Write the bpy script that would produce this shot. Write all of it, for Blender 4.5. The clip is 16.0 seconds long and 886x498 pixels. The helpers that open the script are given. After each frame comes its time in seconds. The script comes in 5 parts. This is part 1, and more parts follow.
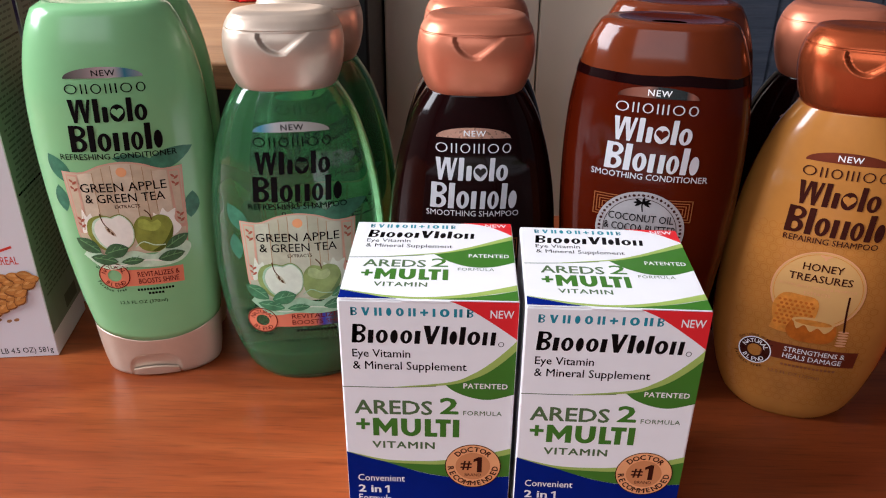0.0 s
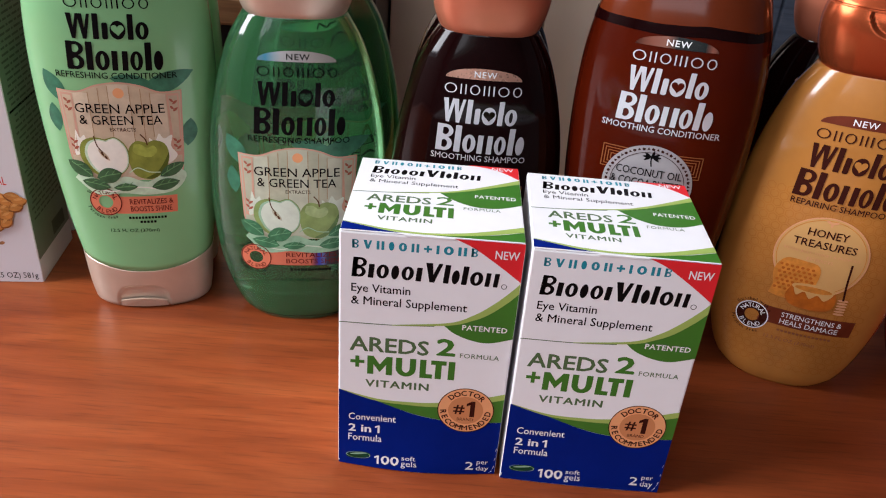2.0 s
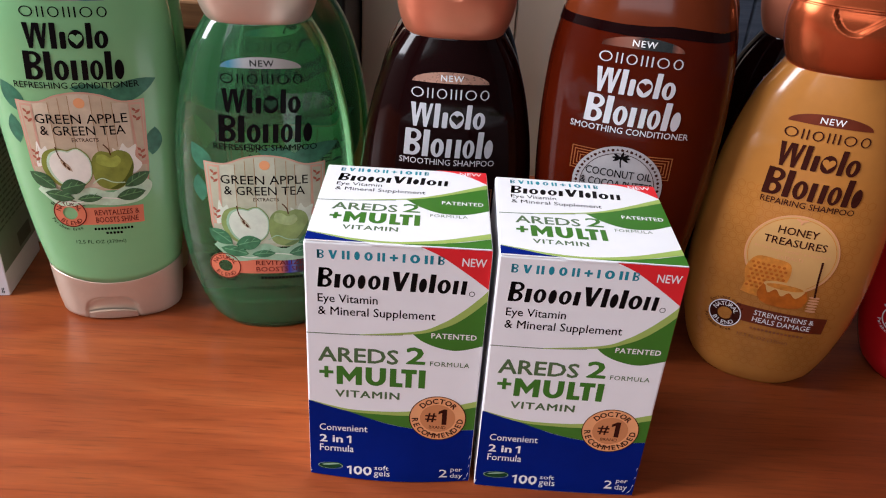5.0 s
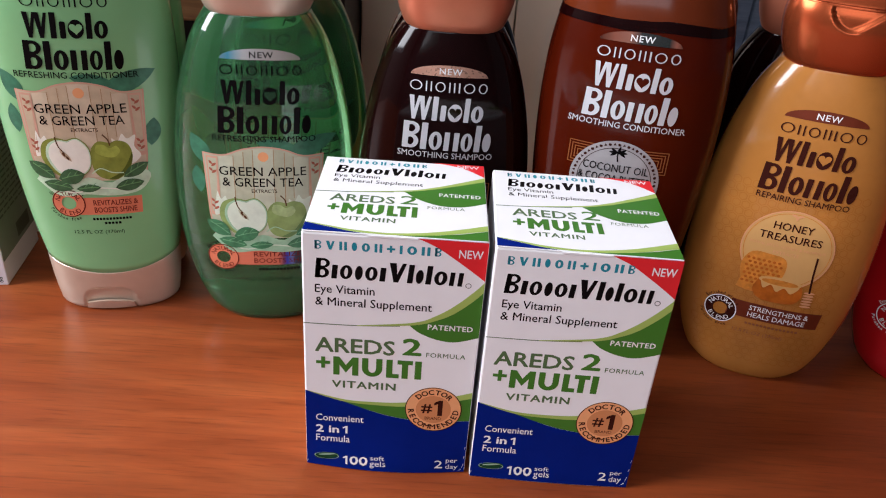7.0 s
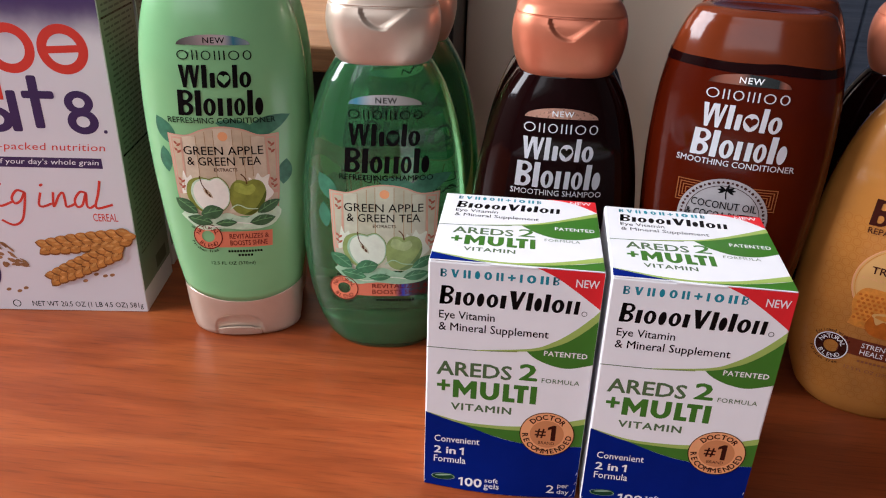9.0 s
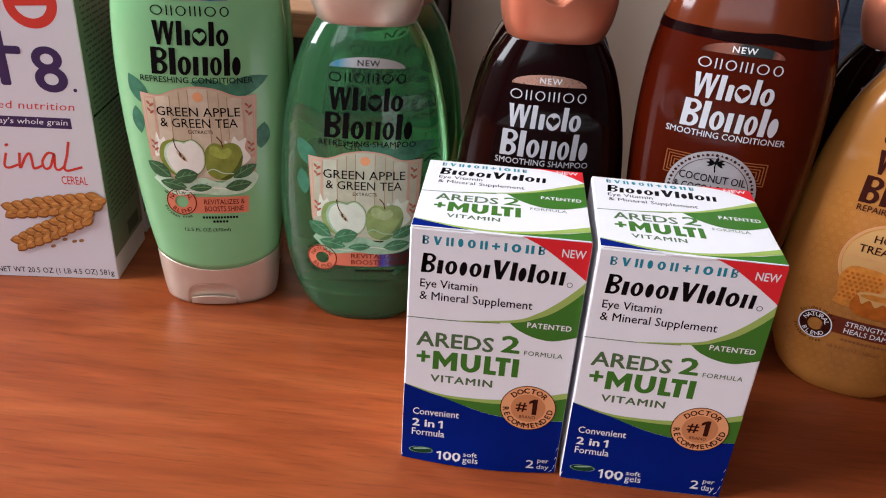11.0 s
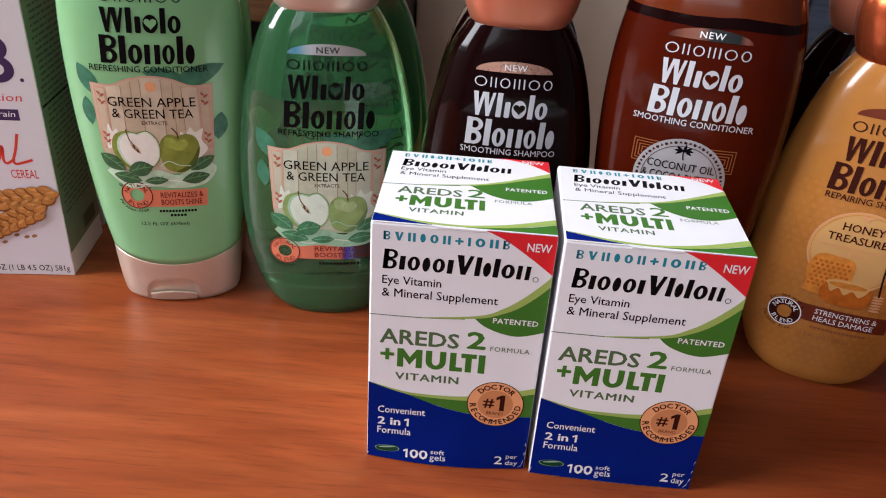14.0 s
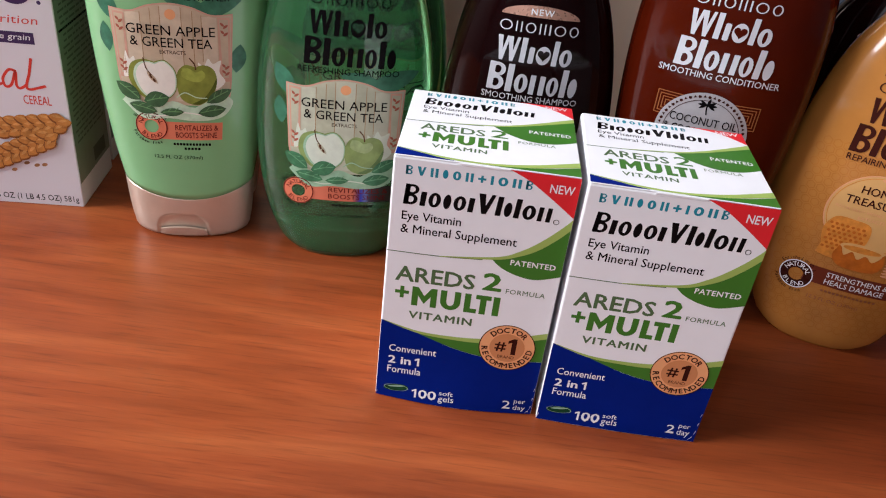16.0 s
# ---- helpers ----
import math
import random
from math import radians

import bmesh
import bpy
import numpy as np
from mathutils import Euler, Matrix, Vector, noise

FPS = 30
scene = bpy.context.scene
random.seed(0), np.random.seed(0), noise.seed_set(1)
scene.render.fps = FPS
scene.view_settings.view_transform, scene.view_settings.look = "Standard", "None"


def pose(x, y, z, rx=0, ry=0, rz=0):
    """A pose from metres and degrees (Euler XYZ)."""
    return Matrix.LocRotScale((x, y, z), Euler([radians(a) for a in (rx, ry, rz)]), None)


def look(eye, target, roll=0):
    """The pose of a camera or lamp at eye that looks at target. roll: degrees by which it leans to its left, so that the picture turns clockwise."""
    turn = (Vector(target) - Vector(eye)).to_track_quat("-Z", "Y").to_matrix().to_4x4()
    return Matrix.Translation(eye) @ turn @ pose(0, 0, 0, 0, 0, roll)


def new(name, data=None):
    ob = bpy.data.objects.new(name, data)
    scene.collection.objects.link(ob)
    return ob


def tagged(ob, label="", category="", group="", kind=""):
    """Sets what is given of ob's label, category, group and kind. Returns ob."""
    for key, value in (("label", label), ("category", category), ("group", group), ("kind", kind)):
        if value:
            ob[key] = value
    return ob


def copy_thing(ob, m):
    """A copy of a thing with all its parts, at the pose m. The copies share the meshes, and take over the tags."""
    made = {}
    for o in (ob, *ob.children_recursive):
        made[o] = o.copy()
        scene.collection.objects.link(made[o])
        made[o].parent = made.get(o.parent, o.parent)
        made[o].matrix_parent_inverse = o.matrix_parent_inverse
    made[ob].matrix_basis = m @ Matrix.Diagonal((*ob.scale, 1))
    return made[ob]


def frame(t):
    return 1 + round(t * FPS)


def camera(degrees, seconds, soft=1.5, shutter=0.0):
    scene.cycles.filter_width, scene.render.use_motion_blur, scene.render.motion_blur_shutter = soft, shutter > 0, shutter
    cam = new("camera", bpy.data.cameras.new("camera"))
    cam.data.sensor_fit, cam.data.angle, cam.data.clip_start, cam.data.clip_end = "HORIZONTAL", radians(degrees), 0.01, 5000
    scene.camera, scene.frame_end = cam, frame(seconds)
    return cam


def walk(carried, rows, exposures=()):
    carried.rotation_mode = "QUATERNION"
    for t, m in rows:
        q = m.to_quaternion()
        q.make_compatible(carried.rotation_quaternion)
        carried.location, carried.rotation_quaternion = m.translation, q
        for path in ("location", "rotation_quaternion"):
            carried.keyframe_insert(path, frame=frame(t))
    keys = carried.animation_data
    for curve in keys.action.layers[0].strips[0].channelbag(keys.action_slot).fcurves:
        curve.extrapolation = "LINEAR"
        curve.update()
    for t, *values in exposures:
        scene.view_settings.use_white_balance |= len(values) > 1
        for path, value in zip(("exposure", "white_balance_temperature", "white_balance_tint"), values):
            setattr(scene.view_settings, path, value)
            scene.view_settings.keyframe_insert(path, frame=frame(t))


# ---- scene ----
cam = camera(58.69, 16.0, soft=1.1)
PATH = [
    (0, (0.0443, -0.2414, 0.2601), (0.0354, 0.1122, 0.0734), 0.46),
    (0.5, (0.0392, -0.2469, 0.2557), (0.0245, 0.1065, 0.0689), 1.70),
    (1, (0.0356, -0.2458, 0.2508), (0.0252, 0.1067, 0.0620), 2.89),
    (1.5, (0.0366, -0.2437, 0.2488), (0.0316, 0.1055, 0.0537), 3.75),
    (2, (0.0369, -0.2411, 0.2459), (0.0369, 0.1055, 0.0462), 4.55),
    (2.5, (0.0370, -0.2405, 0.2445), (0.0409, 0.1048, 0.0426), 5.14),
    (3, (0.0388, -0.2398, 0.2447), (0.0442, 0.1045, 0.0412), 5.27),
    (3.5, (0.0380, -0.2404, 0.2439), (0.0447, 0.1042, 0.0410), 5.48),
    (4, (0.0379, -0.2404, 0.2444), (0.0444, 0.1035, 0.0402), 5.39),
    (4.2, (0.0399, -0.2371, 0.2466), (0.0460, 0.1088, 0.0456), 4.26),
    (6.5, (0.0444, -0.2357, 0.2491), (0.0537, 0.1094, 0.0471), 4.02),
    (7, (0.0437, -0.2382, 0.2480), (0.0525, 0.1065, 0.0453), 4.55),
    (7.2, (0.0441, -0.2390, 0.2498), (0.0494, 0.1079, 0.0510), 3.94),
    (7.3, (0.0448, -0.2405, 0.2533), (0.0434, 0.1105, 0.0622), 2.74),
    (7.4, (0.0458, -0.2423, 0.2576), (0.0361, 0.1136, 0.0756), 1.29),
    (7.5, (0.0460, -0.2428, 0.2587), (0.0343, 0.1144, 0.0790), 0.93),
    (7.6, (0.0437, -0.2462, 0.2584), (0.0247, 0.1114, 0.0807), 0.51),
    (7.7, (0.0383, -0.2544, 0.2576), (0.0019, 0.1041, 0.0848), -0.47),
    (7.8, (0.0346, -0.2598, 0.2571), (-0.0133, 0.0993, 0.0875), -1.13),
    (8, (0.0306, -0.2598, 0.2559), (-0.0153, 0.0973, 0.0818), 0.05),
    (8.5, (0.0313, -0.2616, 0.2538), (-0.0098, 0.0940, 0.0752), 1.14),
    (9, (0.0310, -0.2588, 0.2514), (-0.0040, 0.0945, 0.0671), 1.77),
    (11.3, (0.0285, -0.2523, 0.2415), (0.0081, 0.0966, 0.0469), 4.23),
    (11.5, (0.0274, -0.2537, 0.2410), (0.0089, 0.0944, 0.0448), 4.74),
    (12, (0.0274, -0.2528, 0.2385), (0.0109, 0.0941, 0.0401), 5.24),
    (12.5, (0.0269, -0.2523, 0.2371), (0.0127, 0.0931, 0.0358), 5.74),
    (13, (0.0273, -0.2523, 0.2373), (0.0137, 0.0934, 0.0366), 5.70),
    (13.5, (0.0271, -0.2517, 0.2375), (0.0136, 0.0939, 0.0366), 5.67),
    (13.8, (0.0330, -0.2421, 0.2426), (0.0226, 0.1039, 0.0422), 4.00),
    (14, (0.0332, -0.2418, 0.2427), (0.0229, 0.1042, 0.0424), 3.95),
    (14.2, (0.0315, -0.2411, 0.2406), (0.0223, 0.1042, 0.0390), 4.33),
    (14.5, (0.0219, -0.2371, 0.2283), (0.0188, 0.1042, 0.0197), 6.52),
    (15, (0.0234, -0.2410, 0.2272), (0.0206, 0.0978, 0.0146), 7.15),
    (15.5, (0.0255, -0.2439, 0.2303), (0.0212, 0.0949, 0.0177), 6.87),
    (16, (0.0254, -0.2469, 0.2310), (0.0193, 0.0917, 0.0181), 7.02),
]
walk(cam, [(t, look(eye, target, roll)) for t, eye, target, roll in PATH])
scene.view_settings.exposure = 0.0

# ---- light: west window, an added fill lamp from the south, bounce from the room ----
world = bpy.data.worlds.new("world")
scene.world = world
world.use_nodes = True
sky = world.node_tree.nodes.new("ShaderNodeTexSky")
sky.sky_type, sky.sun_disc, sky.sun_elevation, sky.sun_rotation = "NISHITA", False, radians(35), radians(-80)
back = world.node_tree.nodes["Background"]
world.node_tree.links.new(sky.outputs[0], back.inputs[0])
back.inputs[1].default_value = 0.1


def area_lamp(name, m, sx, sy, watts, colour):
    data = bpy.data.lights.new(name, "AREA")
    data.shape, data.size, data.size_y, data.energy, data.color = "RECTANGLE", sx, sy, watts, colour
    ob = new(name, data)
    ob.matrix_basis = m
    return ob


area_lamp("window_light", look((-1.86, -0.14, 1.12), (0.0, 0.0, 0.05)), 1.5, 1.15, 121.0, (0.895, 0.905, 0.98))
# Added fill lamp that brightens the fronts from an unseen wall.
area_lamp("south_window_light", look((-0.55, -2.08, 0.92), (0.0, 0.1, 0.05)), 1.4, 1.1, 12.0, (0.90, 0.905, 0.97))


# ---- materials ----
def nodes_of(name):
    m = bpy.data.materials.new(name)
    m.use_nodes = True
    nt = m.node_tree
    return m, nt, nt.nodes["Principled BSDF"]


def add(nt, kind, **values):
    n = nt.nodes.new(kind)
    for k, v in values.items():
        n.inputs[k.replace("_", " ")].default_value = v
    return n


def rgba(c):
    return (c[0], c[1], c[2], 1.0)


def plain(name, colour, rough=0.4, metal=0.0, vary=0.06, scale=60.0, bump=0.0, bump_scale=900.0, coat=0.0, spec=0.28):
    """A surface whose colour and gloss wander a little at two sizes."""
    m, nt, b = nodes_of(name)
    tc = nt.nodes.new("ShaderNodeTexCoord")
    n1 = add(nt, "ShaderNodeTexNoise", Scale=scale, Detail=4.0, Roughness=0.6)
    nt.links.new(tc.outputs["Object"], n1.inputs["Vector"])
    ramp = nt.nodes.new("ShaderNodeValToRGB")
    lo, hi = 1.0 - vary, 1.0 + vary
    ramp.color_ramp.elements[0].position, ramp.color_ramp.elements[1].position = 0.3, 0.7
    ramp.color_ramp.elements[0].color = rgba([min(1, c * lo) for c in colour])
    ramp.color_ramp.elements[1].color = rgba([min(1, c * hi) for c in colour])
    nt.links.new(n1.outputs[0], ramp.inputs[0])
    nt.links.new(ramp.outputs[0], b.inputs["Base Color"])
    n2 = add(nt, "ShaderNodeTexNoise", Scale=scale * 5, Detail=3.0)
    nt.links.new(tc.outputs["Object"], n2.inputs["Vector"])
    mr = add(nt, "ShaderNodeMapRange", To_Min=max(0.02, rough * 0.85), To_Max=min(1.0, rough * 1.15))
    nt.links.new(n2.outputs[0], mr.inputs[0])
    nt.links.new(mr.outputs[0], b.inputs["Roughness"])
    b.inputs["Metallic"].default_value = metal
    b.inputs["Coat Weight"].default_value = coat
    b.inputs["Coat Roughness"].default_value = 0.08
    b.inputs["Specular IOR Level"].default_value = spec
    if bump:
        n3 = add(nt, "ShaderNodeTexNoise", Scale=bump_scale, Detail=3.0)
        nt.links.new(tc.outputs["Object"], n3.inputs["Vector"])
        bp = add(nt, "ShaderNodeBump", Strength=bump, Distance=0.0004)
        nt.links.new(n3.outputs[0], bp.inputs["Height"])
        nt.links.new(bp.outputs[0], b.inputs["Normal"])
    return m


def wood(name, dark, mid, light, rough=0.33, along="X", stretch=14.0, spec=0.5, pore=0.80, streak=0.18):
    m, nt, b = nodes_of(name)
    tc = nt.nodes.new("ShaderNodeTexCoord")
    mp = nt.nodes.new("ShaderNodeMapping")
    mp.inputs["Scale"].default_value = (1.0, stretch * 0.62, stretch) if along == "X" else (stretch, 1.0, stretch)
    nt.links.new(tc.outputs["Object"], mp.inputs["Vector"])
    n1 = add(nt, "ShaderNodeTexNoise", Scale=3.6, Detail=7.0, Roughness=0.6, Distortion=1.1)
    nt.links.new(mp.outputs[0], n1.inputs["Vector"])
    ramp = nt.nodes.new("ShaderNodeValToRGB")
    e = ramp.color_ramp.elements
    e[0].position, e[0].color = 0.30, rgba(dark)
    e[1].position, e[1].color = 0.72, rgba(light)
    k = e.new(0.5)
    k.color = rgba(mid)
    nt.links.new(n1.outputs[0], ramp.inputs[0])
    mp2 = nt.nodes.new("ShaderNodeMapping")
    mp2.inputs["Scale"].default_value = (5.0, 60.0, 60.0) if along == "X" else (150.0, 6.0, 150.0)
    nt.links.new(tc.outputs["Object"], mp2.inputs["Vector"])
    n2 = add(nt, "ShaderNodeTexNoise", Scale=2.0, Detail=4.0, Roughness=0.7)
    nt.links.new(mp2.outputs[0], n2.inputs["Vector"])
    fine = add(nt, "ShaderNodeMapRange", From_Min=0.3, From_Max=0.7, To_Min=1.0 - streak, To_Max=1.0 + streak * 0.7)
    nt.links.new(n2.outputs[0], fine.inputs[0])
    mix = nt.nodes.new("ShaderNodeMix")
    mix.data_type, mix.blend_type = "RGBA", "MULTIPLY"
    mix.inputs[0].default_value = 1.0
    nt.links.new(ramp.outputs[0], mix.inputs[6])
    nt.links.new(fine.outputs[0], mix.inputs[7])
    mp3 = nt.nodes.new("ShaderNodeMapping")
    mp3.inputs["Scale"].default_value = (22.0, 420.0, 420.0) if along == "X" else (420.0, 22.0, 420.0)
    mp3.inputs["Rotation"].default_value = (0, 0, radians(3))
    nt.links.new(tc.outputs["Object"], mp3.inputs["Vector"])
    n4 = add(nt, "ShaderNodeTexNoise", Scale=1.6, Detail=2.0, Roughness=0.6)
    nt.links.new(mp3.outputs[0], n4.inputs["Vector"])
    pores = add(nt, "ShaderNodeMapRange", From_Min=0.30, From_Max=0.46, To_Min=pore, To_Max=1.0)
    nt.links.new(n4.outputs[0], pores.inputs[0])
    mix2 = nt.nodes.new("ShaderNodeMix")
    mix2.data_type, mix2.blend_type = "RGBA", "MULTIPLY"
    mix2.inputs[0].default_value = 1.0
    nt.links.new(mix.outputs[2], mix2.inputs[6])
    nt.links.new(pores.outputs[0], mix2.inputs[7])
    nt.links.new(mix2.outputs[2], b.inputs["Base Color"])
    n3 = add(nt, "ShaderNodeTexNoise", Scale=9.0, Detail=5.0)
    nt.links.new(tc.outputs["Object"], n3.inputs["Vector"])
    mr = add(nt, "ShaderNodeMapRange", From_Min=0.3, From_Max=0.7, To_Min=rough * 0.8, To_Max=rough * 1.25)
    nt.links.new(n3.outputs[0], mr.inputs[0])
    nt.links.new(mr.outputs[0], b.inputs["Roughness"])
    b.inputs["Specular IOR Level"].default_value = spec
    bp = add(nt, "ShaderNodeBump", Strength=0.12, Distance=0.0005)
    nt.links.new(n2.outputs[0], bp.inputs["Height"])
    nt.links.new(bp.outputs[0], b.inputs["Normal"])
    return m


def clear(name, colour, rough=0.06, trans=0.8, ior=1.35):
    m, nt, b = nodes_of(name)
    b.inputs["Base Color"].default_value = rgba(colour)
    b.inputs["Transmission Weight"].default_value = trans
    b.inputs["IOR"].default_value = ior
    tc = nt.nodes.new("ShaderNodeTexCoord")
    n2 = add(nt, "ShaderNodeTexNoise", Scale=120.0, Detail=3.0)
    nt.links.new(tc.outputs["Object"], n2.inputs["Vector"])
    mr = add(nt, "ShaderNodeMapRange", To_Min=rough * 0.7, To_Max=rough * 1.3)
    nt.links.new(n2.outputs[0], mr.inputs[0])
    nt.links.new(mr.outputs[0], b.inputs["Roughness"])
    b.inputs["Coat Weight"].default_value = 0.5
    b.inputs["Coat Roughness"].default_value = 0.05
    return m


def fade(name, low, high, z0, z1, rough=0.4):
    """A printed colour that runs from low to high up the sheet, with a ragged edge."""
    m, nt, b = nodes_of(name)
    tc = nt.nodes.new("ShaderNodeTexCoord")
    sep = nt.nodes.new("ShaderNodeSeparateXYZ")
    nt.links.new(tc.outputs["Object"], sep.inputs[0])
    n1 = add(nt, "ShaderNodeTexNoise", Scale=28.0, Detail=4.0)
    nt.links.new(tc.outputs["Object"], n1.inputs["Vector"])
    ad = nt.nodes.new("ShaderNodeMath")
    ad.operation = "MULTIPLY_ADD"
    ad.inputs[1].default_value = 0.02
    nt.links.new(n1.outputs[0], ad.inputs[0])
    nt.links.new(sep.outputs[2], ad.inputs[2])
    mr = add(nt, "ShaderNodeMapRange", From_Min=z0 + 0.01, From_Max=z1 + 0.01)
    mr.interpolation_type = "SMOOTHSTEP"
    nt.links.new(ad.outputs[0], mr.inputs[0])
    mix = nt.nodes.new("ShaderNodeMix")
    mix.data_type = "RGBA"
    mix.inputs[6].default_value, mix.inputs[7].default_value = rgba(low), rgba(high)
    nt.links.new(mr.outputs[0], mix.inputs[0])
    nt.links.new(mix.outputs[2], b.inputs["Base Color"])
    b.inputs["Roughness"].default_value = rough
    return m


TABLE = wood("cherry_laminate", (0.190, 0.036, 0.0095), (0.275, 0.058, 0.0155), (0.365, 0.092, 0.0260), rough=0.34, spec=0.30, stretch=12.0, pore=0.75, streak=0.21)
SHELF = wood("oak_board", (0.25, 0.11, 0.04), (0.36, 0.17, 0.07), (0.44, 0.23, 0.10), rough=0.5)
CARD = plain("white_card", (0.80, 0.80, 0.82), 0.38, vary=0.02, bump=0.03)
BLUE = plain("blue_ink", (0.001, 0.0125, 0.170), 0.42, vary=0.08, spec=0.04)
LEAF = plain("green_ink", (0.046, 0.175, 0.022), 0.34, vary=0.06)
LIME = plain("lime_ink", (0.33, 0.45, 0.11), 0.36, vary=0.05)
RED = plain("red_ink", (0.72, 0.022, 0.030), 0.34, vary=0.05)
TEAL = plain("teal_ink", (0.008, 0.23, 0.31), 0.36, vary=0.05)
BLACK = plain("black_ink", (0.005, 0.0045, 0.005), 0.26, vary=0.1, spec=0.05)
GREYINK = plain("grey_green_ink", (0.075, 0.14, 0.058), 0.38, vary=0.06)
WHITE = plain("white_ink", (0.80, 0.80, 0.82), 0.40, vary=0.02)
PEACH = plain("peach_ink", (0.80, 0.37, 0.17), 0.36, vary=0.05)
SEALGOLD = plain("seal_gold_ink", (0.58, 0.23, 0.095), 0.36, vary=0.05)
PEACH2 = plain("deep_peach_ink", (0.66, 0.31, 0.15), 0.36, vary=0.05)
BROWNINK = plain("brown_ink", (0.040, 0.009, 0.006), 0.28, vary=0.08, spec=0.06)
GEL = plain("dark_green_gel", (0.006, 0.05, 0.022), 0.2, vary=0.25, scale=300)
GELTOP = plain("pale_green_gel", (0.25, 0.42, 0.30), 0.25, vary=0.1)
MINT = plain("mint_plastic", (0.208, 0.462, 0.216), 0.20, vary=0.02, coat=0.3, bump=0.02, bump_scale=60)
GREENCLEAR = clear("green_clear_plastic", (0.27, 0.85, 0.41), 0.03, 0.925, 1.37)
ESPRESSO = plain("espresso_plastic", (0.0075, 0.0011, 0.0013), 0.08, vary=0.1, spec=0.24)
COCOA = plain("cocoa_plastic", (0.060, 0.0050, 0.0010), 0.10, vary=0.05, spec=0.26)
COCOATOP = plain("empty_cocoa_plastic", (0.115, 0.0200, 0.0055), 0.11, vary=0.12, scale=40, spec=0.35)
HONEY = plain("pearly_honey_plastic", (0.45, 0.180, 0.038), 0.24, vary=0.07, scale=60, coat=0.7)
HONEYCELL = plain("faint_honeycomb_ink", (0.41, 0.150, 0.028), 0.26, vary=0.15, scale=60, coat=0.6)
FAINTBROWN = plain("faint_brown_ink", (0.26, 0.085, 0.028), 0.35, vary=0.1)
REDPL = plain("red_plastic", (0.42, 0.006, 0.010), 0.2, vary=0.05, coat=0.5)
CHAMP = plain("champagne_cap", (0.62, 0.50, 0.40), 0.34, metal=0.55, vary=0.05, bump=0.02)
COPPER = plain("copper_cap", (0.60, 0.195, 0.112), 0.32, metal=0.55, vary=0.05, bump=0.02)
DARKCOPPER = plain("dark_copper_cap", (0.44, 0.088, 0.030), 0.25, metal=0.75, vary=0.05, bump=0.02)


def foil(name, stops, rough=0.25, metal=0.7):
    """Foil or band with its reflections painted as a colour run along the strip."""
    m, nt, b = nodes_of(name)
    tc = nt.nodes.new("ShaderNodeTexCoord")
    sep = nt.nodes.new("ShaderNodeSeparateXYZ")
    nt.links.new(tc.outputs["Object"], sep.inputs[0])
    mr = add(nt, "ShaderNodeMapRange", From_Min=-0.018, From_Max=0.018)
    nt.links.new(sep.outputs[0], mr.inputs[0])
    ramp = nt.nodes.new("ShaderNodeValToRGB")
    e = ramp.color_ramp.elements
    e[0].position, e[0].color = stops[0][0], rgba(stops[0][1])
    e[1].position, e[1].color = stops[-1][0], rgba(stops[-1][1])
    for at, c in stops[1:-1]:
        e.new(at).color = rgba(c)
    nt.links.new(mr.outputs[0], ramp.inputs[0])
    nt.links.new(ramp.outputs[0], b.inputs["Base Color"])
    b.inputs["Metallic"].default_value, b.inputs["Roughness"].default_value = metal, rough
    return m


# The dark, pink and teal stops are reflections painted onto the foil.
FOIL = foil("silver_foil_reflections", [(0.0, (0.10, 0.09, 0.08)), (0.22, (0.30, 0.25, 0.23)), (0.42, (0.62, 0.46, 0.44)), (0.62, (0.70, 0.62, 0.60)), (0.74, (0.06, 0.30, 0.42)), (1.0, (0.75, 0.74, 0.72))])
FOILB = foil("bright_foil_reflections", [(0.0, (0.30, 0.42, 0.46)), (0.16, (0.10, 0.42, 0.58)), (0.34, (0.72, 0.74, 0.74)), (0.7, (0.78, 0.74, 0.70)), (1.0, (0.60, 0.56, 0.50))])
DARKFOIL = foil("dark_copper_foil_reflections", [(0.0, (0.10, 0.03, 0.02)), (0.18, (0.42, 0.15, 0.10)), (0.36, (0.50, 0.22, 0.16)), (0.48, (0.06, 0.07, 0.07)), (0.80, (0.05, 0.06, 0.06)), (0.88, (0.55, 0.20, 0.14)), (1.0, (0.10, 0.03, 0.02))])
# Salmon print; its blue and dark stops paint a reflection at the right end.
CLAIMREFLECT = foil("salmon_band_reflection", [(0.0, (0.66, 0.19, 0.11)), (0.66, (0.62, 0.17, 0.10)), (0.72, (0.16, 0.05, 0.12)), (0.77, (0.015, 0.03, 0.40)), (0.83, (0.10, 0.16, 0.42)), (0.88, (0.02, 0.02, 0.05)), (1.0, (0.012, 0.016, 0.012))], 0.34, 0.1)
COPPERFOIL = plain("copper_foil", (0.62, 0.34, 0.25), 0.28, metal=0.6, vary=0.12, scale=110)
REDFOIL = plain("red_brown_foil", (0.15, 0.026, 0.010), 0.34, metal=0.12, vary=0.15, scale=110)
LABELSILVER = plain("silver_label_ink", (0.42, 0.40, 0.41), 0.33, metal=0.2, vary=0.08, scale=140)
SILVERINK = plain("silver_ink", (0.66, 0.66, 0.70), 0.33, metal=0.3, vary=0.06)
EDGEINK = plain("dusty_pink_ink", (0.58, 0.33, 0.24), 0.4, vary=0.08, scale=160)
SPRIG = plain("rust_ink", (0.36, 0.10, 0.06), 0.4)
PLANK = plain("printed_plank", (0.53, 0.425, 0.29), 0.4, vary=0.10, scale=150)
PLANK2 = plain("printed_plank_light", (0.60, 0.50, 0.36), 0.4, vary=0.10, scale=150)
PLANKLINE = plain("printed_plank_joint", (0.36, 0.23, 0.12), 0.4)
